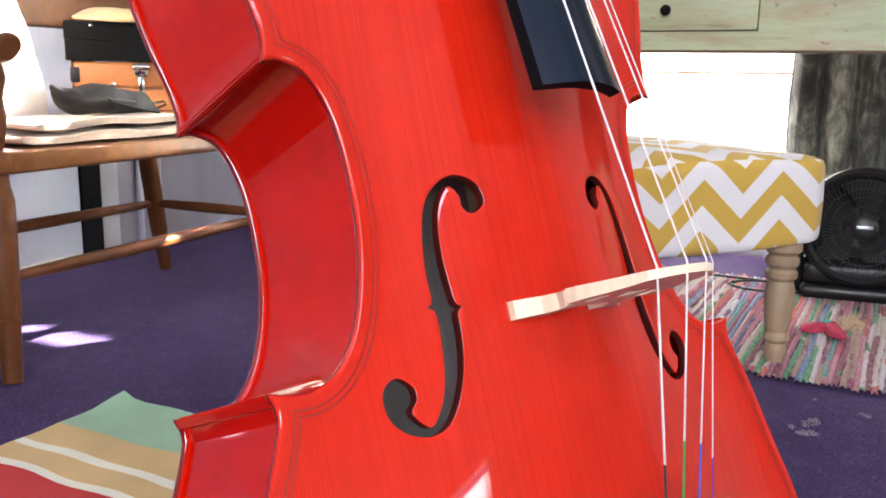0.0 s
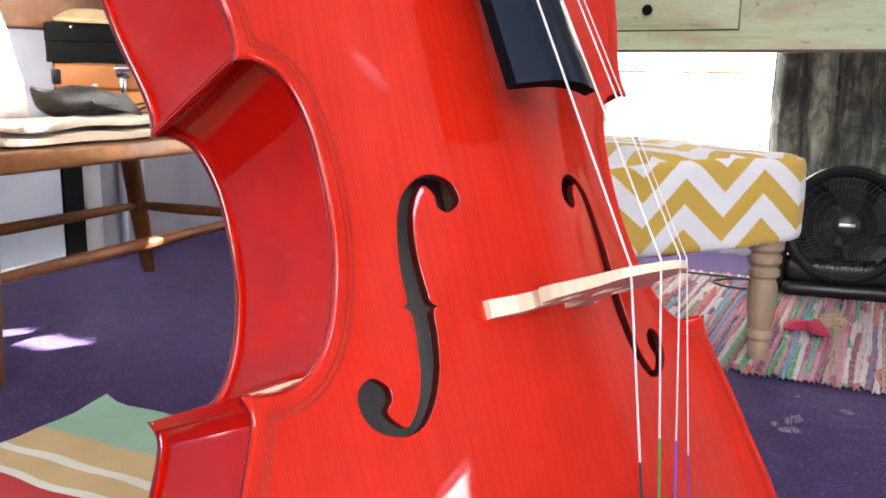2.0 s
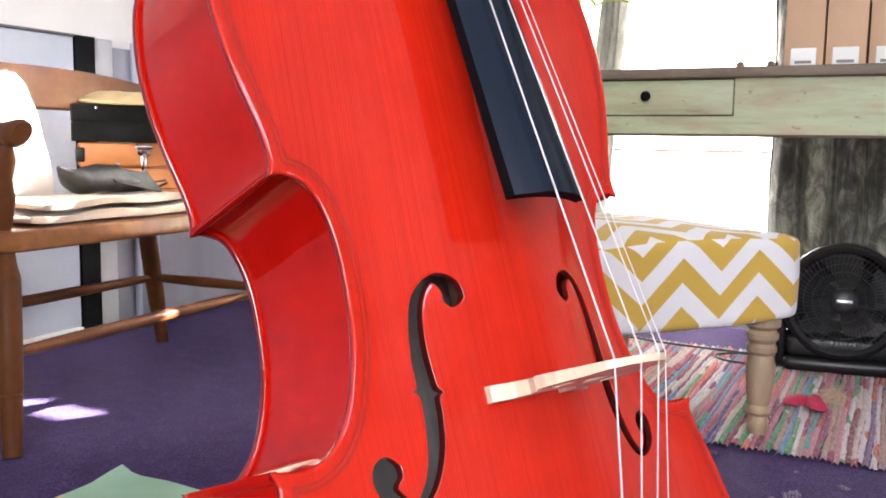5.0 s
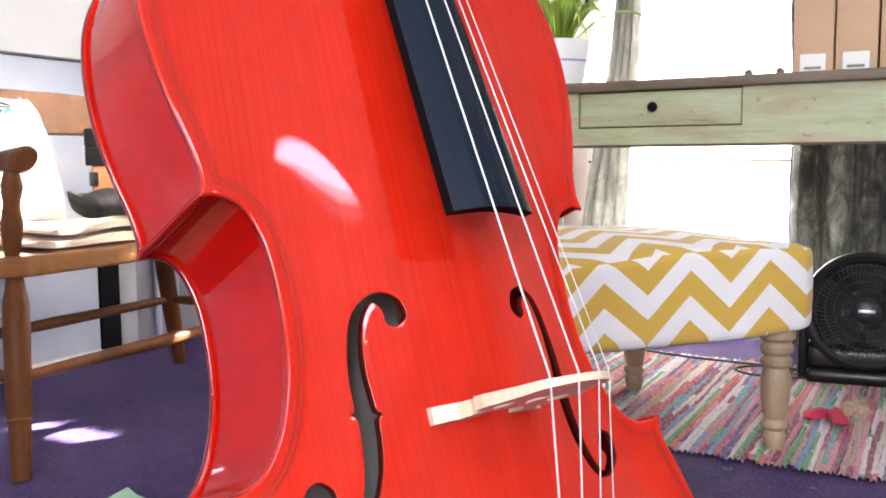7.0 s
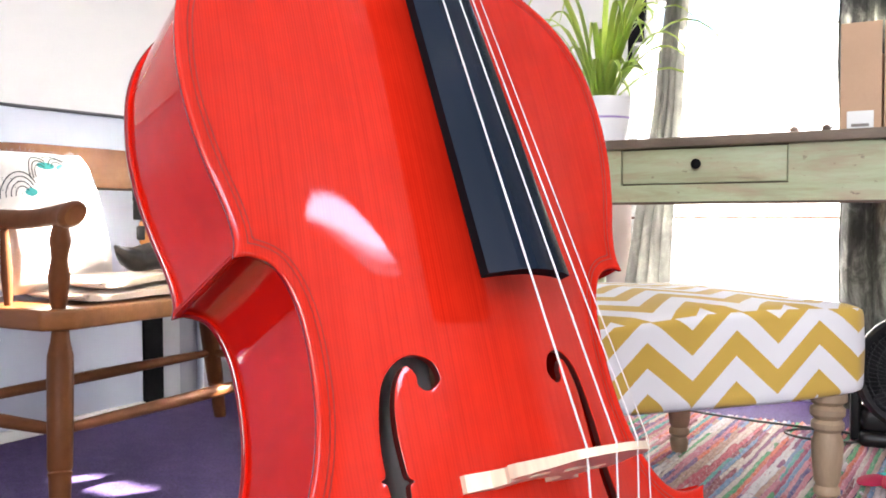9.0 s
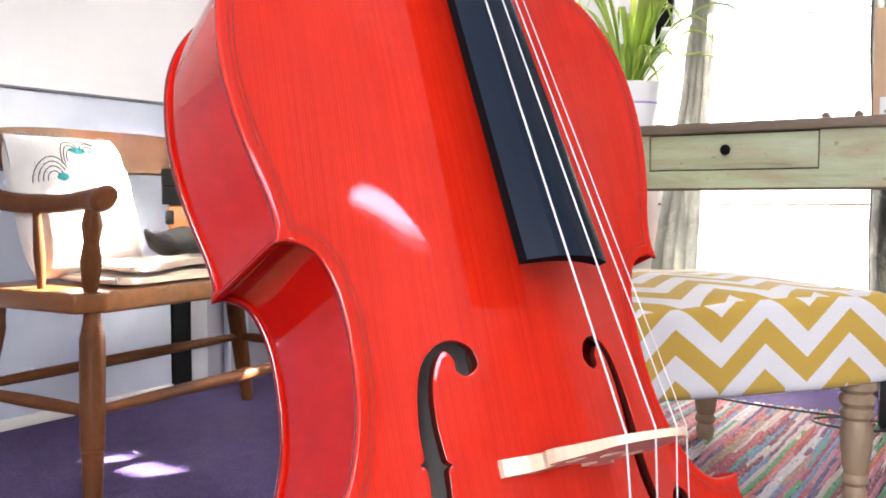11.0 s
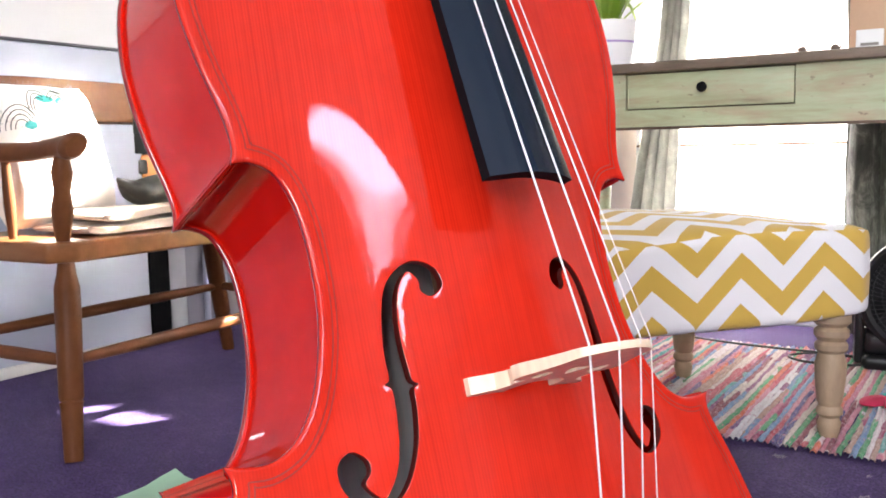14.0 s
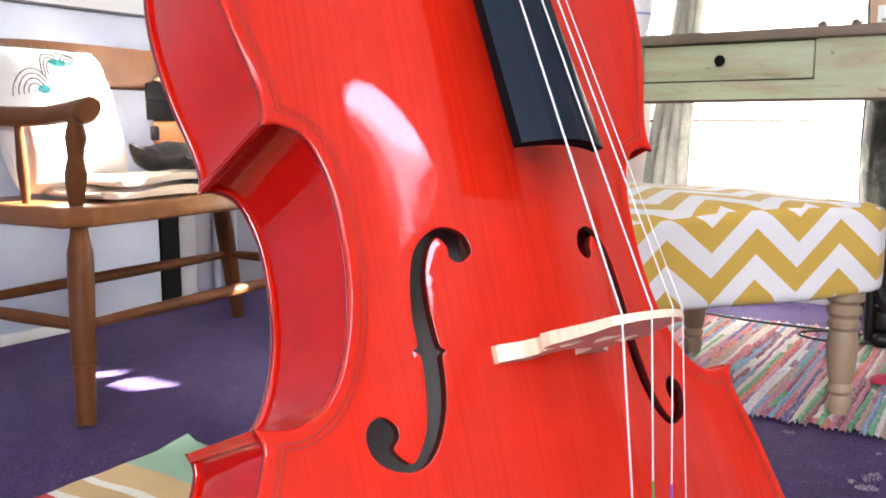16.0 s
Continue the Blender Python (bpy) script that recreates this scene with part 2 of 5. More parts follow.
def carpet_material():
    m, nt, b = nodes_of("purple_carpet_pile")
    vec = mapped(nt)
    big, mid, fine = noise_tex(nt, vec, 2.2, 4), noise_tex(nt, vec, 22, 5, 0.6, 0.6), noise_tex(nt, vec, 170, 4, 0.7)
    col = ramp(nt, big, [(0.3, (0.044, 0.019, 0.102)), (0.7, (0.074, 0.035, 0.158))])
    col = mixc(nt, ramp(nt, mid, [(0.45, (0, 0, 0)), (0.75, (0.6, 0.6, 0.6))]), col, (0.120, 0.070, 0.225))
    col = mixc(nt, ramp(nt, fine, [(0.40, (0, 0, 0)), (0.60, (0.9, 0.9, 0.9))]), col, (0.018, 0.008, 0.046))
    col = mixc(nt, ramp(nt, noise_tex(nt, vec, 95, 3), [(0.60, (0, 0, 0)), (0.74, (0.55, 0.55, 0.55))]), col, (0.13, 0.085, 0.24))
    nt.links.new(col, b.inputs["Base Color"])
    b.inputs["Roughness"].default_value, b.inputs["Sheen Weight"].default_value = 0.95, 0.0
    b.inputs["Sheen Tint"].default_value = (0.7, 0.65, 0.9, 1)
    bumped(nt, b, calc(nt, "ADD", fine, mid), 0.9, 0.004)
    return m


def green_paint_material():
    """Sage-green distressed paint, worn through to brown wood in streaks along the boards."""
    m, nt, b = nodes_of("distressed_sage_paint")
    vec = mapped(nt, (0.7, 4, 5))
    streak, fine = noise_tex(nt, vec, 5.0, 6, 0.65, 0.4), noise_tex(nt, vec, 40, 5)
    col = ramp(nt, streak, [(0.28, (0.20, 0.14, 0.09)), (0.38, (0.34, 0.33, 0.20)), (0.52, (0.41, 0.46, 0.285)), (0.75, (0.48, 0.52, 0.345))])
    rub = ramp(nt, noise_tex(nt, mapped(nt, (1.3, 3, 7)), 3.1, 5, 0.7), [(0.48, (0, 0, 0)), (0.72, (0.8, 0.8, 0.8))])
    col = mixc(nt, rub, col, (0.42, 0.27, 0.19))
    chip = noise_tex(nt, mapped(nt, (1, 1, 1.6)), 55, 4, 0.6)
    col = mixc(nt, ramp(nt, chip, [(0.66, (0, 0, 0)), (0.70, (0.7, 0.7, 0.7))]), col, (0.16, 0.10, 0.07))
    col = mixc(nt, calc(nt, "MULTIPLY", fine, 0.35), col, (0.20, 0.19, 0.11))
    nt.links.new(col, b.inputs["Base Color"])
    b.inputs["Roughness"].default_value = 0.5
    bumped(nt, b, fine, 0.2, 0.001)
    return m


def chevron_material():
    """Printed zigzag in mustard and white; the UV map holds metres along and up the cloth."""
    m, nt, b = nodes_of("mustard_chevron_cloth")
    uv = nt.nodes.new("ShaderNodeUVMap")
    sep = nt.nodes.new("ShaderNodeSeparateXYZ")
    nt.links.new(uv.outputs[0], sep.inputs[0])
    tri = calc(nt, "PINGPONG", calc(nt, "ADD", sep.outputs[0], 10.0), 0.092)
    lift = calc(nt, "MULTIPLY", tri, 0.081 / 0.092)
    h = calc(nt, "FRACT", calc(nt, "DIVIDE", calc(nt, "ADD", sep.outputs[1], calc(nt, "SUBTRACT", 10.0, lift)), 0.0925))
    band = calc(nt, "LESS_THAN", h, 0.5)
    weave = noise_tex(nt, mapped(nt), 700, 2)
    soft = noise_tex(nt, mapped(nt), 9, 3)
    mustard = mixc(nt, soft, (0.58, 0.365, 0.045), (0.66, 0.43, 0.070))
    white = mixc(nt, soft, (0.80, 0.79, 0.80), (0.86, 0.86, 0.86))
    col = mixc(nt, band, white, mustard)
    col = mixc(nt, calc(nt, "MULTIPLY", weave, 0.12), col, (0.4, 0.33, 0.2))
    nt.links.new(col, b.inputs["Base Color"])
    b.inputs["Roughness"].default_value, b.inputs["Sheen Weight"].default_value = 0.85, 0.2
    crease = noise_tex(nt, mapped(nt, (2.0, 2.0, 7)), 2.0, 1.5, 0.4, 0.5)
    bumped(nt, b, calc(nt, "ADD", calc(nt, "MULTIPLY", weave, 0.04), crease), 0.35, 0.010)
    return m


def rag_material():
    """Rag strips: each piece has its own colour, changing in patches along its length."""
    m, nt, b = nodes_of("rag_rug_cloth")
    info = nt.nodes.new("ShaderNodeObjectInfo")
    vec = mapped(nt, (4, 1.1, 4))
    off = nt.nodes.new("ShaderNodeVectorMath")
    off.operation = "ADD"
    nt.links.new(vec, off.inputs[0])
    comb = nt.nodes.new("ShaderNodeCombineXYZ")
    nt.links.new(calc(nt, "MULTIPLY", info.outputs["Random"], 91.0), comb.inputs[1])
    nt.links.new(comb.outputs[0], off.inputs[1])
    n = noise_tex(nt, off.outputs[0], 1.6, 2.5, 0.6)
    f = calc(nt, "FRACT", calc(nt, "ADD", calc(nt, "MULTIPLY", n, 0.30), calc(nt, "MULTIPLY", info.outputs["Random"], 7.0)))
    cols = [(0.66, 0.16, 0.22), (0.78, 0.72, 0.68), (0.42, 0.03, 0.12), (0.20, 0.56, 0.54), (0.70, 0.36, 0.44), (0.14, 0.12, 0.40), (0.80, 0.80, 0.82),
            (0.40, 0.12, 0.34), (0.30, 0.48, 0.66), (0.62, 0.48, 0.40), (0.50, 0.05, 0.26), (0.12, 0.55, 0.30), (0.82, 0.78, 0.80), (0.78, 0.32, 0.16), (0.34, 0.22, 0.42), (0.74, 0.44, 0.50)]
    col = ramp(nt, f, [(i / len(cols), tuple(x ** 1.95 for x in c)) for i, c in enumerate(cols)], "CONSTANT")
    fleck = noise_tex(nt, mapped(nt), 140, 3)
    bit = noise_tex(nt, off.outputs[0], 34, 2, 0.6)
    spot = ramp(nt, bit, [(0.0, (0.05, 0.35, 0.40)), (0.40, (0.62, 0.58, 0.55)), (0.55, (0.5, 0.06, 0.12)), (0.72, (0.12, 0.12, 0.16))])
    col = mixc(nt, ramp(nt, noise_tex(nt, off.outputs[0], 48, 3), [(0.56, (0, 0, 0)), (0.70, (0.8, 0.8, 0.8))]), col, spot)
    col = mixc(nt, calc(nt, "MULTIPLY", fleck, 0.6), col, (0.10, 0.05, 0.08))
    nt.links.new(col, b.inputs["Base Color"])
    b.inputs["Roughness"].default_value, b.inputs["Sheen Weight"].default_value = 0.9, 0.2
    bumped(nt, b, fleck, 0.5, 0.003)
    return m


def curtain_material(name, thin):
    """Thin crushed velvet: grey-olive, blotched, with painted sheen in pale streaks running down, letting some daylight
    through.
    """
    m, nt, b = nodes_of(name)
    streak = noise_tex(nt, mapped(nt, (1, 1, 0.10)), 34, 4, 0.6, 0.3)
    patch = noise_tex(nt, mapped(nt, (1, 1, 0.6)), 20, 6, 0.7, 0.8)
    f = calc(nt, "ADD", calc(nt, "MULTIPLY", streak, 0.38), calc(nt, "MULTIPLY", patch, 0.62))
    col = ramp(nt, f, [(0.38, (0.045, 0.046, 0.041)), (0.49, (0.12, 0.12, 0.107)), (0.56, (0.27, 0.27, 0.24)), (0.66, (0.50, 0.50, 0.46))])
    col = mixc(nt, calc(nt, "MULTIPLY", noise_tex(nt, mapped(nt), 160, 4), 0.4), col, (0.07, 0.07, 0.062))
    # paler mix paints strong backlight into the left curtain's colour
    if thin > 0.6:
        col = mixc(nt, 0.38, col, (0.80, 0.79, 0.75))
    nt.links.new(col, b.inputs["Base Color"])
    b.inputs["Roughness"].default_value, b.inputs["Sheen Weight"].default_value = 0.6, 0.3
    tr, mx = nt.nodes.new("ShaderNodeBsdfTranslucent"), nt.nodes.new("ShaderNodeMixShader")
    nt.links.new(col, tr.inputs[0])
    mx.inputs[0].default_value = thin
    nt.links.new(b.outputs[0], mx.inputs[1]), nt.links.new(tr.outputs[0], mx.inputs[2])
    nt.links.new(mx.outputs[0], nt.nodes["Material Output"].inputs[0])
    return m


def cushion_material():
    m, nt, b = nodes_of("white_embroidered_cushion")
    vec = mapped(nt)
    fine = noise_tex(nt, vec, 260, 4)
    col = ramp(nt, noise_tex(nt, vec, 8, 4), [(0.3, (0.70, 0.66, 0.60)), (0.7, (0.80, 0.78, 0.75))])
    nt.links.new(col, b.inputs["Base Color"])
    b.inputs["Roughness"].default_value, b.inputs["Sheen Weight"].default_value = 0.9, 0.3
    bumped(nt, b, fine, 0.5, 0.002)
    return m


def stripe_cloth(name, c):
    return surface(name, tuple(min(0.85, x * 1.22) for x in c), 0.9, 0.16, 6, 350, 0.6, 0.0014)


def glass_material():
    m, nt, b = nodes_of("window_glass")
    b.inputs["Base Color"].default_value = (1, 1, 1, 1)
    b.inputs["Roughness"].default_value, b.inputs["IOR"].default_value, b.inputs["Transmission Weight"].default_value = 0.0, 1.1, 1.0
    return m


def net_material():
    """Thin white net: lets light through softened, shows nothing behind."""
    m, nt, b = nodes_of("white_net_cloth")
    nt.nodes.remove(b)
    tr, df, mx = nt.nodes.new("ShaderNodeBsdfTranslucent"), nt.nodes.new("ShaderNodeBsdfDiffuse"), nt.nodes.new("ShaderNodeMixShader")
    weave = noise_tex(nt, mapped(nt, (1, 1, 1)), 300, 2)
    col = ramp(nt, weave, [(0.3, (0.36, 0.37, 0.385)), (0.7, (0.43, 0.43, 0.43))])
    nt.links.new(col, tr.inputs[0]), nt.links.new(col, df.inputs[0])
    mx.inputs[0].default_value = 0.4
    nt.links.new(tr.outputs[0], mx.inputs[1]), nt.links.new(df.outputs[0], mx.inputs[2])
    nt.links.new(mx.outputs[0], nt.nodes["Material Output"].inputs[0])
    return m


M_NET = net_material()
M_CARPET, M_SAGE, M_CHEVRON, M_RAG, M_CURTAIN, M_CUSHION, M_GLASS = (carpet_material(), green_paint_material(), chevron_material(), rag_material(),
                                                                   curtain_material("grey_velvet_curtain", 0.50), cushion_material(), glass_material())

# same velvet, lightened for the daylight behind it
M_CURTAIN_BACKLIT = curtain_material("backlit_velvet_curtain", 0.85)


# ---------------------------------------------------------------- builders
def finish(bm, smooth=True, angle=35):
    me = bpy.data.meshes.new("mesh")
    bmesh.ops.recalc_face_normals(bm, faces=bm.faces)
    bm.to_mesh(me)
    bm.free()
    if smooth:
        me.shade_smooth()
        me.set_sharp_from_angle(angle=radians(angle))
    return me


def part(name, bm, material, parent, label="", at=None, smooth=True, angle=35):
    me = bm if isinstance(bm, bpy.types.Mesh) else finish(bm, smooth, angle)
    me.materials.clear()
    me.materials.append(material)
    ob = new(name, me)
    ob.parent = parent
    if at is not None:
        ob.matrix_basis = at
    if label:
        ob["label"] = label
    return ob


def thing(name, m, label, category, group="", kind=""):
    e = new(name)
    e.empty_display_size = 0.05
    e.matrix_world = m
    return tagged(e, label, category, group, kind)


def solo(name, bm, material, m, label, category="", group="", kind="", smooth=True, angle=35):
    ob = part(name, bm, material, None, smooth=smooth, angle=angle)
    ob.matrix_world = m
    return tagged(ob, label, category, group, kind)


def box(x0, x1, y0, y1, z0, z1, bevel=0.0, seg=2, bm=None):
    own = bmesh.new()
    bmesh.ops.create_cube(own, size=1.0)
    for v in own.verts:
        v.co = Vector((x0 + (v.co.x + 0.5) * (x1 - x0), y0 + (v.co.y + 0.5) * (y1 - y0), z0 + (v.co.z + 0.5) * (z1 - z0)))
    if bevel:
        bmesh.ops.bevel(own, geom=own.edges[:], offset=bevel, segments=seg, affect="EDGES", profile=0.5)
    return own


def lathe(profile, n=20, m=None, ring=False):
    """A turned shape from (radius, height) pairs."""
    bm = bmesh.new()
    rings = []
    for r, z in profile:
        rings.append([bm.verts.new((r * math.cos(2 * math.pi * i / n), r * math.sin(2 * math.pi * i / n), z)) for i in range(n)])
    for a, b in zip(rings, rings[1:]):
        for i in range(n):
            bm.faces.new((a[i], a[(i + 1) % n], b[(i + 1) % n], b[i]))
    if ring:
        for i in range(n):
            bm.faces.new((rings[-1][i], rings[-1][(i + 1) % n], rings[0][(i + 1) % n], rings[0][i]))
    else:
        bm.faces.new(rings[0][::-1])
        bm.faces.new(rings[-1])
    if m is not None:
        bm.transform(m)
    return bm


def tube(points, radius, n=8, closed=False, flat=1.0):
    """A round bar along points; radius is one number or one for each point."""
    pts = [Vector(p) for p in points]
    rad = [float(r) for r in radius] if isinstance(radius, (list, tuple)) else [float(radius)] * len(pts)
    bm = bmesh.new()
    rings, up = [], None
    for i, p in enumerate(pts):
        a, b = (pts[i - 1] if i or closed else p), (pts[(i + 1) % len(pts)] if i + 1 < len(pts) or closed else p)
        d = (b - a).normalized()
        if up is None:
            up = d.orthogonal().normalized()
        up = (up - d * up.dot(d)).normalized()
        side = d.cross(up)
        rings.append([bm.verts.new(p + rad[i] * (math.cos(2 * math.pi * k / n) * up + flat * math.sin(2 * math.pi * k / n) * side)) for k in range(n)])
    pairs = list(zip(rings, rings[1:])) + ([(rings[-1], rings[0])] if closed else [])
    for a, b in pairs:
        for k in range(n):
            bm.faces.new((a[k], a[(k + 1) % n], b[(k + 1) % n], b[k]))
    if not closed:
        bm.faces.new(rings[0][::-1])
        bm.faces.new(rings[-1])
    return bm


def between(p, q):
    """A frame at p whose z axis points to q."""
    p, q = Vector(p), Vector(q)
    return Matrix.Translation(p) @ (q - p).to_track_quat("Z", "Y").to_matrix().to_4x4()


def turned(p, q, shape, n=18):
    """A turned bar from p to q; shape: (share of the length, radius)."""
    length = (Vector(q) - Vector(p)).length
    return lathe([(r, s * length) for s, r in shape], n, between(p, q))


def spline(ctrl, per=8, closed=False):
    """Points on a smooth curve through the control points."""
    c = [np.array(p, float) for p in ctrl]
    n = len(c)
    out = []
    for i in range(n if closed else n - 1):
        p1, p2 = c[i], c[(i + 1) % n]
        p0 = c[i - 1] if (i or closed) else 2 * p1 - p2
        p3 = c[(i + 2) % n] if (i + 2 < n or closed) else 2 * p2 - p1
        for k in range(per):
            t = k / per
            out.append(0.5 * (2 * p1 + (p2 - p0) * t + (2 * p0 - 5 * p1 + 4 * p2 - p3) * t * t + (3 * p1 - p0 - 3 * p2 + p3) * t ** 3))
    if not closed:
        out.append(c[-1])
    return out


def sheet(fn, nu, nv, thick=0.0, uv=None):
    """A surface fn(s, t) for s, t in 0..1, given some thickness along its normals."""
    bm = bmesh.new()
    g = [[bm.verts.new(fn(i / nu, j / nv)) for j in range(nv + 1)] for i in range(nu + 1)]
    for i in range(nu):
        for j in range(nv):
            bm.faces.new((g[i][j], g[i + 1][j], g[i + 1][j + 1], g[i][j + 1]))
    if thick:
        bm.normal_update()
        bmesh.ops.solidify(bm, geom=bm.faces[:], thickness=thick)
    return bm


def wobble(p, scale, amount, seed=0.0):
    return noise.noise(Vector(p) * scale + Vector((seed, seed * 1.7, -seed))) * amount


# ---------------------------------------------------------------- the room
U0, U1, V0, V1, CEIL = -2.19, 3.00, -1.90, 3.03, 2.45
DU0, DU1, DTOP = -1.02, 0.95, 2.15                      # the glazed door unit in the window wall


def slab(name, u0, u1, v0, v1, z0, z1, material, label, bevel=0.0):
    ob = solo(name, box(u0, u1, v0, v1, z0, z1, bevel), material, ROOM, label, "", "", "structure")
    return ob


slab("floor", U0 - 0.15, U1 + 0.15, V0 - 0.15, V1 + 0.25, -0.10, 0.0, M_CARPET, "purple cut-pile carpet over the whole floor")
RU0, RU1, RV0, RV1 = 1.50, 2.06, -0.89, 0.01           # opening of the roof window
for u0, u1, v0, v1 in ((U0 - 0.15, RU0, V0 - 0.15, V1 + 0.15), (RU1, U1 + 0.15, V0 - 0.15, V1 + 0.15), (RU0, RU1, V0 - 0.15, RV0), (RU0, RU1, RV1, V1 + 0.15)):
    slab("ceiling", u0, u1, v0, v1, CEIL, CEIL + 0.1, M_CEIL, "plain white ceiling")
slab("wall_west", U0 - 0.12, U0, V0 - 0.12, V1 + 0.12, 0, CEIL, M_WALL, "plain white painted wall")
# window wall with its opening
slab("wall_north", U0, DU0, V1, V1 + 0.12, 0, 0.78, M_PINKWALL, "pale pinkish painted wall beside the glazed doors")
# upper part in white paint stands in for the bright glare there
slab("wall_north", U0, DU0, V1, V1 + 0.12, 0.78, CEIL, M_WALL, "wall beside the glazed doors, whitened above desk height for its glare")
slab("wall_north", DU1, U1, V1, V1 + 0.12, 0, CEIL, M_PINKWALL, "pale pinkish painted wall beside the glazed doors")
slab("wall_north", DU0, DU1, V1, V1 + 0.12, DTOP, CEIL, M_PINKWALL, "pale painted wall over the glazed doors")
BW0, BW1, BZ0, BZ1 = -0.02, 1.52, 0.88, 2.02
slab("wall_south", U0, BW0, V0 - 0.12, V0, 0, CEIL, M_ROOMWALL, "plain off-white painted wall")
slab("wall_south", BW1, U1, V0 - 0.12, V0, 0, CEIL, M_ROOMWALL, "plain off-white painted wall")
slab("wall_south", BW0, BW1, V0 - 0.12, V0, 0, BZ0, M_ROOMWALL, "plain off-white wall under the window")
slab("wall_south", BW0, BW1, V0 - 0.12, V0, BZ1, CEIL, M_ROOMWALL, "plain off-white wall over the window")
# right-hand wall with a small low window
SW0, SW1, WZ0, WZ1 = 0.08, 0.36, 0.62, 1.48
slab("wall_east", U1, U1 + 0.12, V0 - 0.12, SW0, 0, CEIL, M_ROOMWALL, "plain off-white painted wall")
slab("wall_east", U1, U1 + 0.12, SW1, V1 + 0.12, 0, CEIL, M_ROOMWALL, "plain off-white painted wall")
slab("wall_east", U1, U1 + 0.12, SW0, SW1, 0, WZ0, M_ROOMWALL, "plain off-white wall under the window")
slab("wall_east", U1, U1 + 0.12, SW0, SW1, WZ1, CEIL, M_ROOMWALL, "plain off-white wall over the window")
# baseboards on the window wall
slab("baseboard", U0, DU0, V1 - 0.018, V1 - 0.001, 0.0, 0.10, M_FRAME, "white painted baseboard", bevel=0.003)
slab("baseboard", DU1, U1, V1 - 0.018, V1 - 0.001, 0.0, 0.10, M_FRAME, "white painted baseboard", bevel=0.003)

# glazed doors: frame, rails and panes
door = thing("window_1", ROOM, "white framed glazed doors with blown-out daylight behind", "window", kind="structure")
FV0, FV1 = V1 + 0.02, V1 + 0.075
part("window_frame", box(DU0, DU0 + 0.06, FV0, FV1, 0.0, DTOP, 0.004), M_FRAME, door)
part("window_frame", box(DU1 - 0.06, DU1, FV0, FV1, 0.0, DTOP, 0.004), M_FRAME, door)
part("window_frame", box(DU0 + 0.06, DU1 - 0.06, FV0, FV1, DTOP - 0.14, DTOP, 0.004), M_FRAME, door)
part("bottom_rail", box(DU0 + 0.06, DU1 - 0.06, FV0, FV1, 0.0, 0.16, 0.004), M_FRAME, door)
part("middle_rail", box(DU0 + 0.06, DU1 - 0.06, FV0 + 0.01, FV1 - 0.01, 0.575, 0.600, 0.004), M_FRAME, door)
part("dark_upright", box(-1.042, -0.980, V1 - 0.022, V1 - 0.003, 1.128, 2.12, 0.003), M_BLACKGAP, door, "dark upright strip beside the glass")
# added rail above the view, sized to keep sun off chair and floor
part("sun_stop_rail", box(DU0 + 0.06, DU1 - 0.06, FV0, FV1, 1.338, 1.740, 0.004), M_FRAME, door)
part("mullion", box(-0.06, 0.0, FV0, FV1, 0.16, 1.337, 0.004), M_FRAME, door)
# added bars, not seen, that split and limit the sun patches
for u, w in ((-0.638, 0.016), (-0.437, 0.045)):
    part("sun_stop_bar", box(u - w, u + w, FV0 + 0.01, FV1 - 0.01, 1.205, 1.337, 0.003), M_FRAME, door)
part("sill", box(DU0, DU1, V1 - 0.015, FV0, 0.0, 0.03, 0.004), M_FRAME, door)
for u0, u1 in ((DU0 + 0.06, -0.06), (0.0, DU1 - 0.06)):
    for z0, z1 in ((0.16, 0.575), (0.600, 1.338), (1.740, DTOP - 0.14)):
        pane = part("pane", box(u0, u1, V1 + 0.045, V1 + 0.049, z0, z1), M_GLASS, door, smooth=False)
        pane.visible_shadow = False
side_window = thing("window_2", ROOM, "small white framed window low in the wall", "window", kind="structure")
for v0, v1, z0, z1 in ((SW0, SW0 + 0.03, WZ0, WZ1), (SW1 - 0.03, SW1, WZ0, WZ1), (SW0 + 0.03, SW1 - 0.03, WZ1 - 0.03, WZ1), (SW0 + 0.03, SW1 - 0.03, WZ0, WZ0 + 0.03)):
    part("window_frame", box(U1 + 0.02, U1 + 0.06, v0, v1, z0, z1), M_FRAME, side_window)
# unseen window added round the south fill light
fill_window = thing("window_4", ROOM, "added white framed window out of view, an opening for fill light", "window", kind="structure")
for u0, u1, z0, z1 in ((BW0, BW0 + 0.04, BZ0, BZ1), (BW1 - 0.04, BW1, BZ0, BZ1), (BW0 + 0.04, BW1 - 0.04, BZ1 - 0.04, BZ1), (BW0 + 0.04, BW1 - 0.04, BZ0, BZ0 + 0.04), (0.73, 0.77, BZ0 + 0.04, BZ1 - 0.04)):
    part("window_frame", box(u0, u1, V0 - 0.06, V0 - 0.02, z0, z1), M_FRAME, fill_window)
roof_window = thing("window_3", ROOM, "white framed roof window in the ceiling", "window", kind="structure")
for u0, u1, v0, v1 in ((RU0, RU0 + 0.03, RV0, RV1), (RU1 - 0.03, RU1, RV0, RV1), (RU0 + 0.03, RU1 - 0.03, RV0, RV0 + 0.03), (RU0 + 0.03, RU1 - 0.03, RV1 - 0.03, RV1)):
    part("window_frame", box(u0, u1, v0, v1, CEIL + 0.02, CEIL + 0.07), M_FRAME, roof_window)

# sunlit ground outside
slab("ground", -14, 16, V1 + 0.26, 22, -0.35, -0.25, surface("pale_paving", (0.55, 0.53, 0.50), 0.9, 0.15, 2, 30), "pale sunlit ground outside the doors")

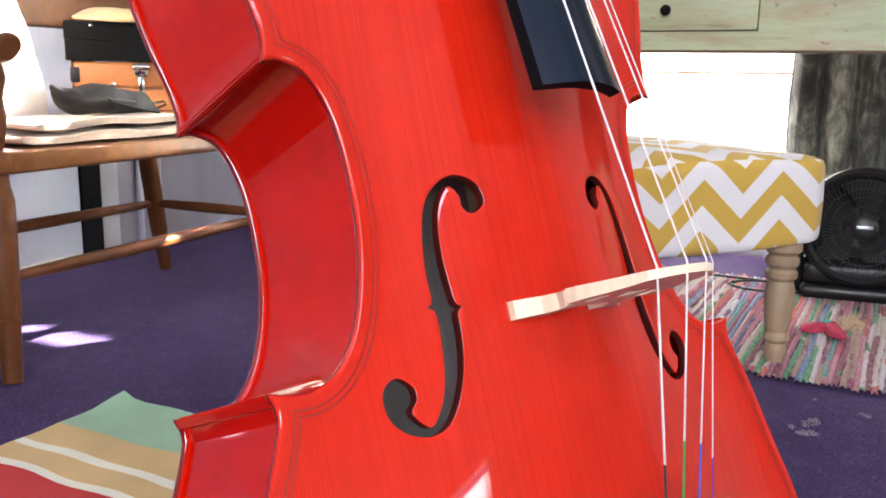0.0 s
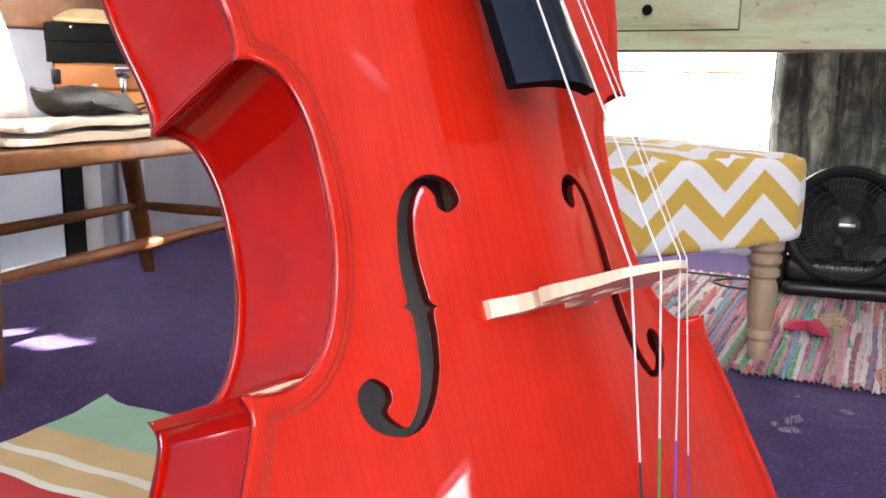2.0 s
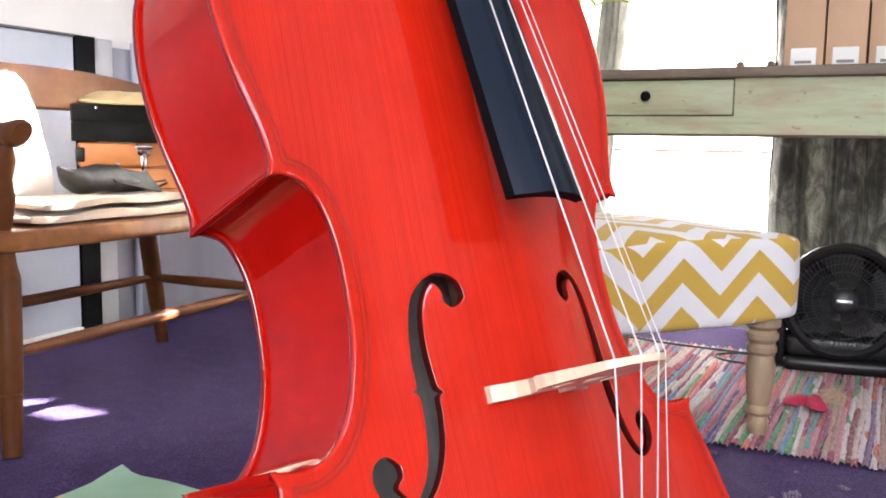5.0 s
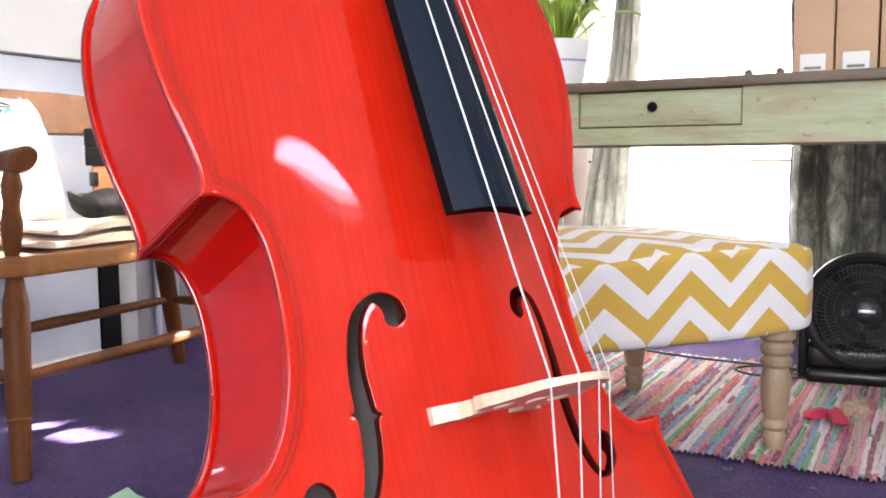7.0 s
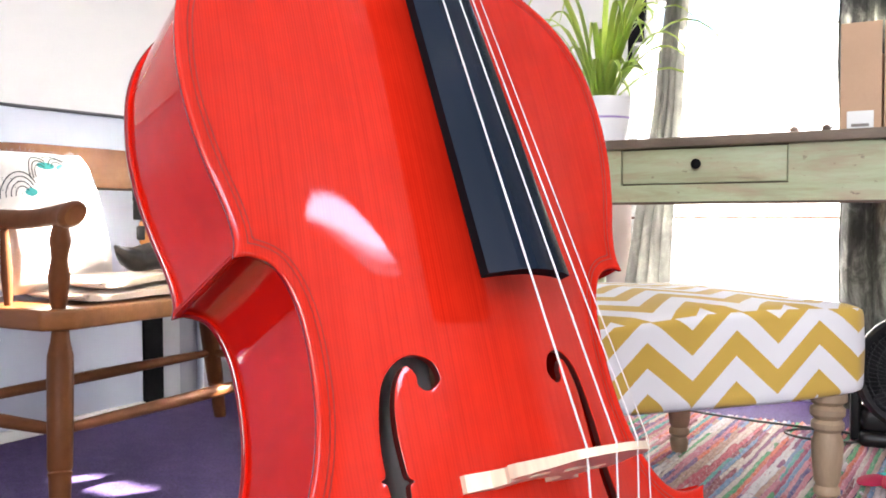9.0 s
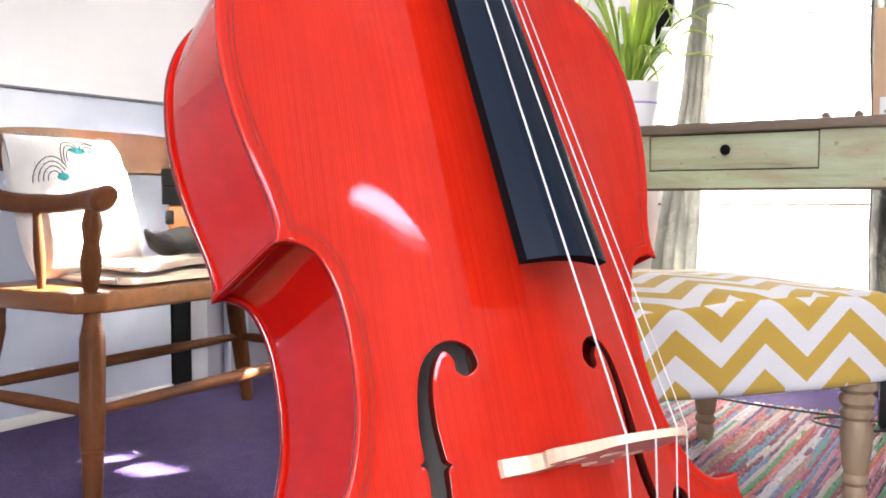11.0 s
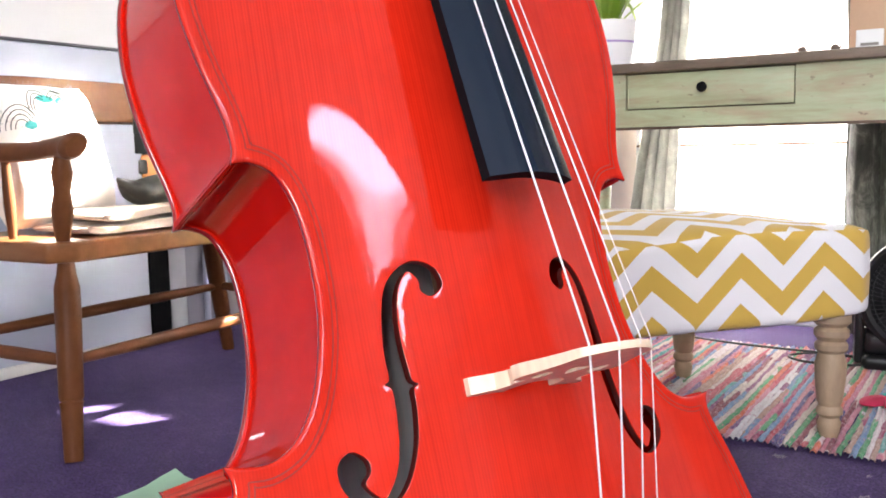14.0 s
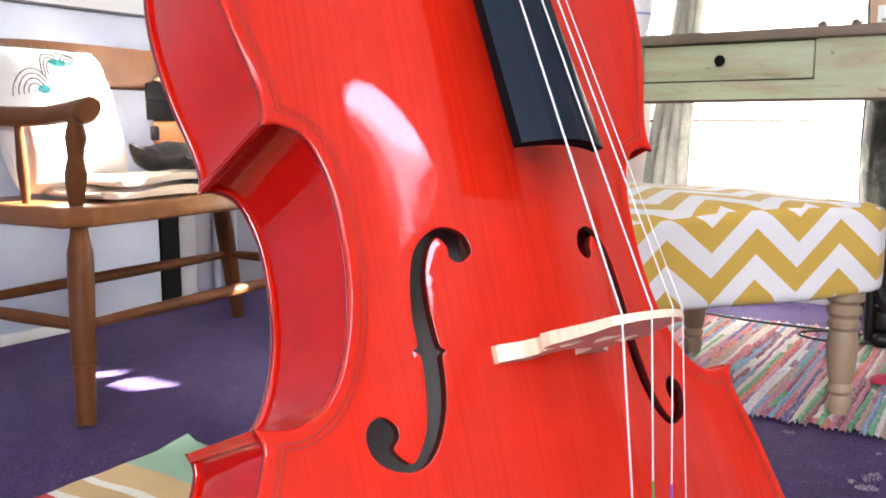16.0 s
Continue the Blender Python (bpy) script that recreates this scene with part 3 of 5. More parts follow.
# white panelled unit along the west wall, black gap, pale board
unit = thing("low_panel", ROOM, "low white panel along the wall with a painted shadow line on top", "wall panel", kind="structure")
part("panel_face", box(U0 + 0.001, U0 + 0.04, -1.2, 1.809, 0.03, 0.893, 0.002), M_PANEL, unit)
# dark strip paints the shadow line over the panel
part("cap", box(U0 + 0.001, U0 + 0.046, -1.2, 1.811, 0.894, 0.901), M_SHADOWLINE, unit, "thin dark strip painting the shadow line along the top")
part("plinth", box(U0 + 0.001, U0 + 0.048, -1.2, 1.811, 0.0, 0.029, 0.002), M_FRAME, unit)
# solid black strip stands in for the shade of an open slit
part("gap_shade_strip", box(U0 + 0.001, U0 + 0.045, 1.813, 1.884, 0.0, 0.90), M_BLACKGAP, unit, "black upright strip standing in for the shade in a slit")
part("side_board", box(U0 + 0.001, U0 + 0.030, 1.885, 1.965, 0.0, 0.90, 0.003), M_GREYSIDE, unit, "pale grey upright board")
part("far_board", box(U0 + 0.001, U0 + 0.016, 1.967, 2.98, 0.0, 0.88, 0.002), surface("lilac_grey_board", (0.36, 0.36, 0.43), 0.6, 0.15, 2, 40, stretch=(1, 5, 0.6)), unit, "pale lilac-grey wall board")
pipe_wall = thing("heating_pipe", ROOM, "white painted pipes standing against the wall", "pipe", kind="structure")
part("pipe", lathe([(0.011, 0.0), (0.011, 0.90)], 12, pose(U0 + 0.03, 2.05, 0)), M_PANEL, pipe_wall)
part("pipe", lathe([(0.011, 0.0), (0.011, 0.90)], 12, pose(U0 + 0.03, 2.13, 0)), M_PANEL, pipe_wall)


# ---------------------------------------------------------------- the cello
CELLO = Matrix(((0.75604, -0.21715, 0.61746, 0.12409), (0.65167, 0.33785, -0.67911, 0.41963), (-0.06114, 0.91581, 0.39693, 0.11169), (0, 0, 0, 1)))
RIB = 0.1258                                            # back edge below the front edge
LOWER = [(0.0, -0.004), (0.07, 0.001), (0.14, 0.022), (0.195, 0.062), (0.224, 0.110), (0.231, 0.152), (0.2255, 0.190), (0.2170, 0.220), (0.2040, 0.268), (0.1925, 0.300), (0.1905, 0.312), (0.1945, 0.3220)]
WAIST = [(0.1945, 0.3220), (0.1800, 0.3195), (0.1660, 0.3205), (0.1505, 0.3300), (0.1365, 0.3520), (0.1265, 0.3880), (0.1240, 0.4260), (0.1275, 0.4640), (0.1385, 0.4905), (0.1540, 0.4985), (0.1660, 0.4970)]
UPPER = [(0.1660, 0.4970), (0.1640, 0.5100), (0.1675, 0.5300), (0.1775, 0.5620), (0.1860, 0.6000), (0.1890, 0.6400), (0.1845, 0.6820), (0.1695, 0.7170), (0.1450, 0.7430), (0.1000, 0.7690), (0.0450, 0.7830), (0.0, 0.7850)]


def half_outline():
    a, b, c = spline(LOWER, 7), spline(WAIST, 8), spline(UPPER, 7)
    return a[:-1] + b[:-1] + c


def outline():
    h = half_outline()
    return np.array(h + [np.array((-p[0], p[1])) for p in h[-2:0:-1]])


def seg_distance(p, poly):
    """The distance of each of the points p to the closed line poly."""
    a, b = poly, np.roll(poly, -1, 0)
    out = np.full(len(p), 9.0)
    for s, e in zip(a, b):
        d = e - s
        t = np.clip(((p - s) @ d) / (d @ d + 1e-12), 0, 1)
        out = np.minimum(out, np.linalg.norm(p - s - t[:, None] * d, axis=1))
    return out


def inside(p, poly):
    a, b = poly, np.roll(poly, -1, 0)
    hit = np.zeros(len(p), bool)
    for (x0, y0), (x1, y1) in zip(a, b):
        cross = (y0 > p[:, 1]) != (y1 > p[:, 1])
        hit ^= cross & (p[:, 0] < (x1 - x0) * (p[:, 1] - y0) / (y1 - y0 + 1e-15) + x0)
    return hit


def inset(poly, d):
    """The line poly moved inwards by d, with mitred corners."""
    t = np.roll(poly, -1, 0) - poly
    t /= np.linalg.norm(t, axis=1)[:, None] + 1e-12
    n = np.stack([-t[:, 1], t[:, 0]], 1)
    n0 = np.roll(n, 1, 0)
    m = n + n0
    m /= (1 + (n * n0).sum(1))[:, None].clip(0.45)
    return poly + d * m


BODY = outline()
W_Y = np.linspace(-0.01, 0.79, 161)
_w = np.interp(W_Y, [-0.01, 0.0, 0.03, 0.07, 0.12, 0.17, 0.24, 0.30, 0.35, 0.42, 0.48, 0.54, 0.62, 0.68, 0.72, 0.75, 0.775, 0.79],
               [0.03, 0.06, 0.14, 0.19, 0.215, 0.215, 0.195, 0.165, 0.14, 0.122, 0.132, 0.155, 0.18, 0.175, 0.155, 0.125, 0.07, 0.03])
_k = np.exp(-0.5 * (np.arange(-12, 13) / 6.0) ** 2)
W_HALF = np.convolve(np.pad(_w, 12, mode="edge"), _k / _k.sum(), "valid")


def raw_arch(p, d):
    w = np.interp(p[:, 1], W_Y, W_HALF)
    a = np.clip(np.abs(p[:, 0]) / w, 0, 1)
    cross = 0.5 + 0.5 * np.cos(np.pi * a ** 1.15)
    along = np.clip(1 - np.abs((p[:, 1] - 0.385) / 0.40) ** 2.4, 0, 1) ** 0.8
    e = np.clip((d - 0.004) / 0.045, 0, 1)
    return along * cross * (e * e * (3 - 2 * e))


# the swell on a fine raster, smoothed as a scraper would leave it
RX, RY = np.arange(-0.26, 0.2601, 0.004), np.arange(-0.03, 0.8101, 0.004)
_g = np.stack([a.ravel() for a in np.meshgrid(RX, RY)], 1)
_z = np.where(inside(_g, BODY), raw_arch(_g, seg_distance(_g, BODY)), 0.0).reshape(len(RY), len(RX))
_b = np.exp(-0.5 * (np.arange(-8, 9) / 3.2) ** 2)
_b /= _b.sum()
_z = np.apply_along_axis(lambda r: np.convolve(r, _b, "same"), 0, _z)
SWELL = np.apply_along_axis(lambda r: np.convolve(r, _b, "same"), 1, _z)


def arch(p, d, height):
    """The swell of a plate over its edge, for points p with their distance d to the edge."""
    fx, fy = np.clip((p[:, 0] - RX[0]) / 0.004, 0, len(RX) - 2.001), np.clip((p[:, 1] - RY[0]) / 0.004, 0, len(RY) - 2.001)
    i, j = fx.astype(int), fy.astype(int)
    u, v = fx - i, fy - j
    z = SWELL[j, i] * (1 - u) * (1 - v) + SWELL[j, i + 1] * u * (1 - v) + SWELL[j + 1, i] * (1 - u) * v + SWELL[j + 1, i + 1] * u * v
    e = np.clip((d - 0.003) / 0.022, 0, 1)
    r = 0.0027
    k = np.clip(1 - d / r, 0, 1)
    return height * 1.03 * z * e * e * (3 - 2 * e) - r * (1 - np.sqrt(1 - k * k)) * 0.9


F_HOLE = [(-0.0809, 0.4150), (-0.0709, 0.4256), (-0.0599, 0.4286), (-0.0490, 0.4232), (-0.0455, 0.4115), (-0.0535, 0.4050), (-0.0598, 0.4090), (-0.0602, 0.4160), (-0.0660, 0.4225),
          (-0.0729, 0.4139), (-0.0770, 0.3991), (-0.0784, 0.3792), (-0.0776, 0.3624), (-0.0768, 0.3545), (-0.0738, 0.3515), (-0.0768, 0.3485), (-0.0776, 0.3362), (-0.0809, 0.3175), (-0.0881, 0.3000),
          (-0.0974, 0.2884), (-0.1064, 0.2852), (-0.1143, 0.2862), (-0.1225, 0.2903), (-0.1289, 0.2979), (-0.1304, 0.3088), (-0.1265, 0.3158), (-0.1190, 0.3182), (-0.1122, 0.3125),
          (-0.1118, 0.3055), (-0.1160, 0.2990), (-0.1078, 0.2896), (-0.1019, 0.2937), (-0.0956, 0.3047), (-0.0916, 0.3196), (-0.0891, 0.3415), (-0.0894, 0.3510), (-0.0926, 0.3540), (-0.0896, 0.3570), (-0.0893, 0.3743), (-0.0863, 0.3973)]


def f_outline(side):
    p = np.array(spline(F_HOLE, 4, True))
    return p if side < 0 else p[::-1] * (-1, 1)


def plate(holes, height, thick, spacing, flip):
    """A carved plate: an arched sheet inside the outline, with rounded edge, thickness and cut holes."""
    from mathutils.geometry import delaunay_2d_cdt
    fixed = [BODY] + holes
    gx, gy = np.meshgrid(np.arange(-0.235, 0.236, spacing), np.arange(-0.005, 0.79, spacing))
    gx = gx + (np.arange(gx.shape[0]) % 2)[:, None] * spacing / 2
    pts = np.stack([gx.ravel(), gy.ravel()], 1)
    pts = pts[inside(pts, BODY)]
    d = seg_distance(pts, BODY)
    keep = d > 0.0075
    for h in holes:
        keep &= ~inside(pts, h) & (seg_distance(pts, h) > spacing * 0.55)
    free = [pts[keep]]
    for off in (0.00015, 0.0005, 0.0011, 0.0018, 0.0027, 0.0055):
        ring = inset(BODY, off)
        free.append(ring[(seg_distance(ring, BODY) > off * 0.93) & inside(ring, BODY)])
    for h in holes:
        for off in (0.0003, 0.0007):
            for sg in (1, -1):
                ring = inset(h, sg * off)
                free.append(ring[~inside(ring, h) & (seg_distance(ring, h) > off * 0.9)])
    co, edges = [], []
    for loop in fixed:
        s = len(co)
        co += [Vector(p) for p in loop]
        edges += [(s + i, s + (i + 1) % len(loop)) for i in range(len(loop))]
    co += [Vector(p) for f in free for p in f]
    vs, _, faces, *_ = delaunay_2d_cdt(co, edges, [], 0, 1e-6)
    vs = np.array([tuple(v) for v in vs])
    mid = np.array([vs[list(f)].mean(0) for f in faces])
    ok = inside(mid, BODY)
    for h in holes:
        ok &= ~inside(mid, h)
    faces = [tuple(f) for f, o in zip(faces, ok) if o]
    z = arch(vs, seg_distance(vs, BODY), height)
    for h in holes:
        k = np.clip(1 - seg_distance(vs, h) / 0.0006, 0, 1)
        z = z - 0.0006 * (1 - np.sqrt(1 - k * k)) * 0.9
    low = np.maximum(arch(vs, np.maximum(seg_distance(vs, BODY), 0.0026), height) - thick, -thick)
    turn = np.clip(1 - seg_distance(vs, BODY) / 0.0027, 0, 1)
    low = low + 0.0027 * (1 - np.sqrt(1 - turn * turn)) * 0.9
    n = len(vs)
    s = -1 if flip else 1
    verts = [(x, y, s * a) for (x, y), a in zip(vs, z)] + [(x, y, s * a) for (x, y), a in zip(vs, low)]
    count = {}
    for f in faces:
        for i in range(3):
            e = (f[i], f[(i + 1) % 3])
            count[e] = 1
    rim = [e for e in count if (e[1], e[0]) not in count]
    allf = faces + [tuple(i + n for i in f[::-1]) for f in faces] + [(b, a, a + n, b + n) for a, b in rim]
    me = bpy.data.meshes.new("plate")
    me.from_pydata(verts, [], allf)
    bm = bmesh.new()
    bm.from_mesh(me)
    bmesh.ops.delete(bm, geom=[v for v in bm.verts if not v.link_faces], context="VERTS")
    return bm


cello = thing("cello", CELLO, "glossy red cello leaning back on its endpin", "cello")
F_L, F_R = f_outline(-1), f_outline(1)
TOP_H = 0.0225
top = part("top_plate", plate([F_L, F_R], TOP_H, 0.0058, 0.0052, False), M_TOP, cello, "glossy orange-red spruce front", angle=50)
back = part("back_plate", plate([], 0.024, 0.0058, 0.009, True), M_RIB, cello, "dark red maple back", at=pose(0, 0, -RIB), angle=50)


def dark_sides(ob, holes, width=0.0016, slope=0.45):
    """Darker edge varnish that also paints dark reflections on upright sides, near-black stain in the sound holes."""
    me = ob.data
    me.materials.append(M_EDGE)
    me.materials.append(M_HOLE)
    c = np.array([tuple(p.center) for p in me.polygons])
    nz = np.array([abs(p.normal.z) for p in me.polygons])
    rim = seg_distance(c[:, :2], BODY) < width
    for k in np.nonzero(rim & (nz < slope))[0]:
        me.polygons[int(k)].material_index = 1
    for h in holes:
        near = seg_distance(c[:, :2], h) < 0.0003
        for k in np.nonzero(near & (nz < 0.5))[0]:
            me.polygons[int(k)].material_index = 2


dark_sides(top, [F_L, F_R])
dark_sides(back, [], 0.0045, 0.97)


def rib_strip(line, z0, z1, thick):
    """A bent rib along a line in the plate's plane."""
    bm = bmesh.new()
    line = [np.array(p) for p in line]
    t = np.gradient(np.array(line), axis=0)
    t /= np.linalg.norm(t, axis=1)[:, None]
    nrm = np.stack([-t[:, 1], t[:, 0]], 1)
    levels = [z0, z0 * 0.75 + z1 * 0.25, (z0 + z1) / 2, z0 * 0.25 + z1 * 0.75, z1]
    rows = []
    for z in levels:
        rows.append([bm.verts.new((*p, z)) for p in line])
    inner = []
    for z in levels:
        inner.append([bm.verts.new((*(p + thick * q), z)) for p, q in zip(line, nrm)])
    for grid, rev in ((rows, False), (inner, True)):
        for a, b in zip(grid, grid[1:]):
            for i in range(len(line) - 1):
                f = (a[i], a[i + 1], b[i + 1], b[i])
                bm.faces.new(f[::-1] if rev else f)
    for k in (0, -1):
        for i in range(len(line) - 1):
            bm.faces.new((rows[k][i], rows[k][i + 1], inner[k][i + 1], inner[k][i]))
    for k in (0, -1):
        for a, b, c, d2 in zip(rows, rows[1:], inner, inner[1:]):
            bm.faces.new((a[k], b[k], d2[k], c[k]))
    return bm


_in = inset(BODY, 0.0038)
NL, NW, NU = 7 * (len(LOWER) - 1), 8 * (len(WAIST) - 1), 7 * (len(UPPER) - 1)
_half = _in[:NL + NW + NU + 1]
for nm, lo, hi in (("lower_rib", 0, NL), ("waist_rib", NL, NL + NW), ("upper_rib", NL + NW, NL + NW + NU)):
    seg = _half[lo:hi + 1]
    part(nm, rib_strip(seg, -RIB + 0.0045, -0.0045, 0.002), M_RIB, cello)
    part(nm, rib_strip([p * (-1, 1) for p in seg[::-1]], -RIB + 0.0045, -0.0045, 0.002), M_RIB, cello)


def on_top(x, y):
    p = np.array([[x, y]])
    return float(arch(p, seg_distance(p, BODY), TOP_H)[0])


def ribbon(line, width, lift, height):
    """A thin inlaid line lying on the plate."""
    a, b = inset(line, -width / 2), inset(line, width / 2)
    za, zb = arch(a, seg_distance(a, BODY), height) + lift, arch(b, seg_distance(b, BODY), height) + lift
    bm = bmesh.new()
    va = [bm.verts.new((*p, z)) for p, z in zip(a, za)]
    vb = [bm.verts.new((*p, z)) for p, z in zip(b, zb)]
    n = len(va)
    for i in range(n):
        bm.faces.new((va[i], va[(i + 1) % n], vb[(i + 1) % n], vb[i]))
    return bm


for off in (0.0080, 0.0112):
    line = inset(BODY, off)
    ok = seg_distance(line, BODY) > off * 0.9
    part("purfling", ribbon(line[ok], 0.0009, 0.00025, TOP_H), M_PURF, cello, "thin dark inlaid line along the edge")

# inside: bass bar and sound post
part("sound_post", lathe([(0.0055, -RIB + 0.006), (0.0055, TOP_H - 0.007)], 12, pose(0.036, 0.334, 0)), M_INNER, cello)
# bare wood bar, coloured dark to paint the shade inside the body
part("bass_bar", box(-0.036, -0.026, 0.12, 0.68, -0.008, 0.010, 0.002), M_DARKTRAY, cello)
part("back_lining", box(-0.115, 0.115, 0.06, 0.70, -RIB + 0.0002, -RIB + 0.0012), M_INNER, cello, "bare pale wood inside the back")

# bridge
BY = 0.3440
STR_X = (-0.0232, -0.0085, 0.0078, 0.0232)
STR_Z = (0.1108, 0.1192, 0.1196, 0.1128)


def bridge_mesh():
    from mathutils.geometry import delaunay_2d_cdt
    half = [(0.0, 0.047), (0.010, 0.046), (0.017, 0.040), (0.019, 0.030), (0.0185, 0.0215), (0.0450, 0.0185), (0.0455, 0.0245), (0.0400, 0.0285), (0.0320, 0.0330), (0.0285, 0.0430),
            (0.0305, 0.0500), (0.0270, 0.0535), (0.0275, 0.0570), (0.0350, 0.0560), (0.0395, 0.0600), (0.0400, 0.0700), (0.0350, 0.0800), (0.0305, 0.0920), (0.0285, 0.1070)]
    crown = [(x, 0.1200 - 14.5 * x * x) for x in np.linspace(0.0275, -0.0275, 15)]
    loop = [np.array(p) for p in half] + [np.array(p) for p in crown] + [np.array((-x, z)) for x, z in half[:0:-1]]
    heart = [np.array((0.0085 * math.sin(a) ** 3, 0.0720 + 0.0010 * (9 * math.cos(a) - 4 * math.cos(2 * a) - math.cos(3 * a)))) for a in np.linspace(0, 2 * math.pi, 22)[:-1]]
    eyes = [[np.array((s * 0.0225 + 0.0060 * math.cos(a), 0.0660 + 0.0085 * math.sin(a))) for a in np.linspace(0, 2 * math.pi, 15)[:-1]] for s in (-1, 1)]
    loops = [np.array(loop), np.array(heart)] + [np.array(e) for e in eyes]
    co, edges = [], []
    for l in loops:
        s = len(co)
        co += [Vector(p) for p in l]
        edges += [(s + i, s + (i + 1) % len(l)) for i in range(len(l))]
    vs, _, faces, *_ = delaunay_2d_cdt(co, edges, [], 0, 1e-6)
    vs = np.array([tuple(v) for v in vs])
    mid = np.array([vs[list(f)].mean(0) for f in faces])
    ok = inside(mid, loops[0])
    for l in loops[1:]:
        ok &= ~inside(mid, l)
    faces = [tuple(f) for f, o in zip(faces, ok) if o]
    n = len(vs)
    # the tail side is upright, the neck side leans in towards the thin crown
    fore = [(x, BY - 0.0050 + 0.030 * (z - 0.02), z) for x, z in vs]
    rear = [(x, BY + 0.0060 - 0.0350 * (z - 0.02), z) for x, z in vs]
    count = {(f[i], f[(i + 1) % 3]) for f in faces for i in range(3)}
    rim = [e for e in count if (e[1], e[0]) not in count]
    me = bpy.data.meshes.new("bridge")
    me.from_pydata(fore + rear, [], faces + [tuple(i + n for i in f[::-1]) for f in faces] + [(b, a, a + n, b + n) for a, b in rim])
    bm = bmesh.new()
    bm.from_mesh(me)
    return bm


part("bridge", bridge_mesh(), M_MAPLE, cello, "pale maple bridge with pierced heart and eyes", angle=30)

# fingerboard: arched, with a flat under the lowest string
FB_Y0, FB_Y1 = 0.4638, 1.045


def fb_edge_z(y):
    return 0.0700 - (y - FB_Y0) * 0.112


def fb_half(y):
    return 0.0362 + (0.0165 - 0.0362) * (y - FB_Y0) / (FB_Y1 - FB_Y0)


def fingerboard_mesh():
    bm = bmesh.new()
    rows = []
    ny = 24
    sect = [-1.0, -0.93, -0.40, -0.385, -0.2, 0.0, 0.2, 0.4, 0.6, 0.8, 0.93, 1.0]

    def crown(s):
        full = 0.0105 * (1 - s * s)
        flat_end = 0.0105 * (1 - 0.16)
        return full if s > -0.40 else 0.0005 + (flat_end - 0.0005) * (s + 1) / 0.6
    for j in range(ny + 1):
        y = FB_Y0 + (FB_Y1 - FB_Y0) * j / ny
        w, z = fb_half(y), fb_edge_z(y)
        wb = 0.0317 - 0.0197 * (y - FB_Y0)                 # the bass side runs a little narrower
        up = [bm.verts.new((s * (w if s > 0 else wb), y, z + crown(s) * (w / 0.0362) ** 1.2)) for s in sect]
        dn = [bm.verts.new((s * (w if s > 0 else wb) * 0.985, y, z - 0.0085 + 0.0085 * (1 - s * s) * (w / 0.0362))) for s in sect[::-1]]
        rows.append(up + dn)
    n = len(rows[0])
    for a, b in zip(rows, rows[1:]):
        for i in range(n):
            bm.faces.new((a[i], a[(i + 1) % n], b[(i + 1) % n], b[i]))
    k = len(sect)
    for r in (rows[0], rows[-1]):
        for i in range(k - 1):
            bm.faces.new((r[i], r[i + 1], r[n - 2 - i], r[n - 1 - i]))
    return bm


fb = part("fingerboard", fingerboard_mesh(), M_EBONY, cello, "black ebony fingerboard with a bevelled flat", angle=12)
# sides, end and underside take the ebony with shade in its colour
fb.data.materials.append(M_EBONY_SHADED)
for poly in fb.data.polygons:
    if poly.normal.z < 0.4:
        poly.material_index = 1
part("nut", box(-0.017, 0.017, FB_Y1 - 0.002, FB_Y1 + 0.006, fb_edge_z(FB_Y1) - 0.004, fb_edge_z(FB_Y1) + 0.009, 0.001), M_EBONY, cello)


def neck_mesh():
    pts, rad = [], []
    for s in np.linspace(0, 1, 14):
        y = 0.745 + (1.06 - 0.745) * s
        pts.append((0, y, fb_edge_z(y) - 0.0200 - 0.010 * max(0, 1 - s * 6)))
        rad.append(0.0165 + 0.012 * max(0, 1 - s * 5))
    return tube(pts, rad, 16)


part("neck", neck_mesh(), M_RIB, cello)
part("pegbox", box(-0.019, 0.019, 1.05, 1.19, -0.060, -0.012, 0.008, 3), M_RIB, cello)
scroll_pts = [(0, 1.215 + (0.036 - 0.0045 * a) * math.sin(a) * 0.9, -0.045 - (0.036 - 0.0045 * a) * math.cos(a) * 0.9) for a in np.linspace(0, 6.6, 40)]
part("scroll", tube(scroll_pts, [0.019 - 0.0016 * i / 4 for i in range(40)], 12, flat=1.2), M_RIB, cello)
for i, (y, s) in enumerate(((1.075, 1), (1.10, -1), (1.135, 1), (1.16, -1))):
    peg = part("tuning_peg", turned((s * 0.012, y, -0.036), (s * 0.085, y, -0.036), [(0, 0.006), (0.55, 0.0075), (0.58, 0.010), (0.62, 0.007), (0.80, 0.013), (1.0, 0.012)], 14), M_EBONY, cello)

# strings with coloured windings below the bridge
TP_Y, TP_Z = 0.2150, 0.077
for i, (x, z, silk, start) in enumerate(zip(STR_X, STR_Z, ("black", "green", "blue", "purple"), (0.75, 0.68, 0.71, 0.785))):
    r = (0.00066, 0.00056, 0.00046, 0.00034)[i]
    nut_x = (-0.011, -0.0037, 0.0037, 0.011)[i]
    top = (nut_x, FB_Y1 + 0.002, fb_edge_z(FB_Y1) + 0.0100)
    mid = (x, BY + 0.0035, z + 0.0004)
    end = ((-0.0205, -0.007, 0.007, 0.0200)[i], TP_Y, TP_Z)
    s = part("string", tube([top, mid, tuple(np.array(mid) + (np.array(end) - mid) * start)], r, 8), M_STEEL, cello, "bright steel-wound string")
    part("winding", tube([tuple(np.array(mid) + (np.array(end) - mid) * start), end], r * 1.12, 8), M_SILK[silk], s, f"{silk} silk winding at the string's end")

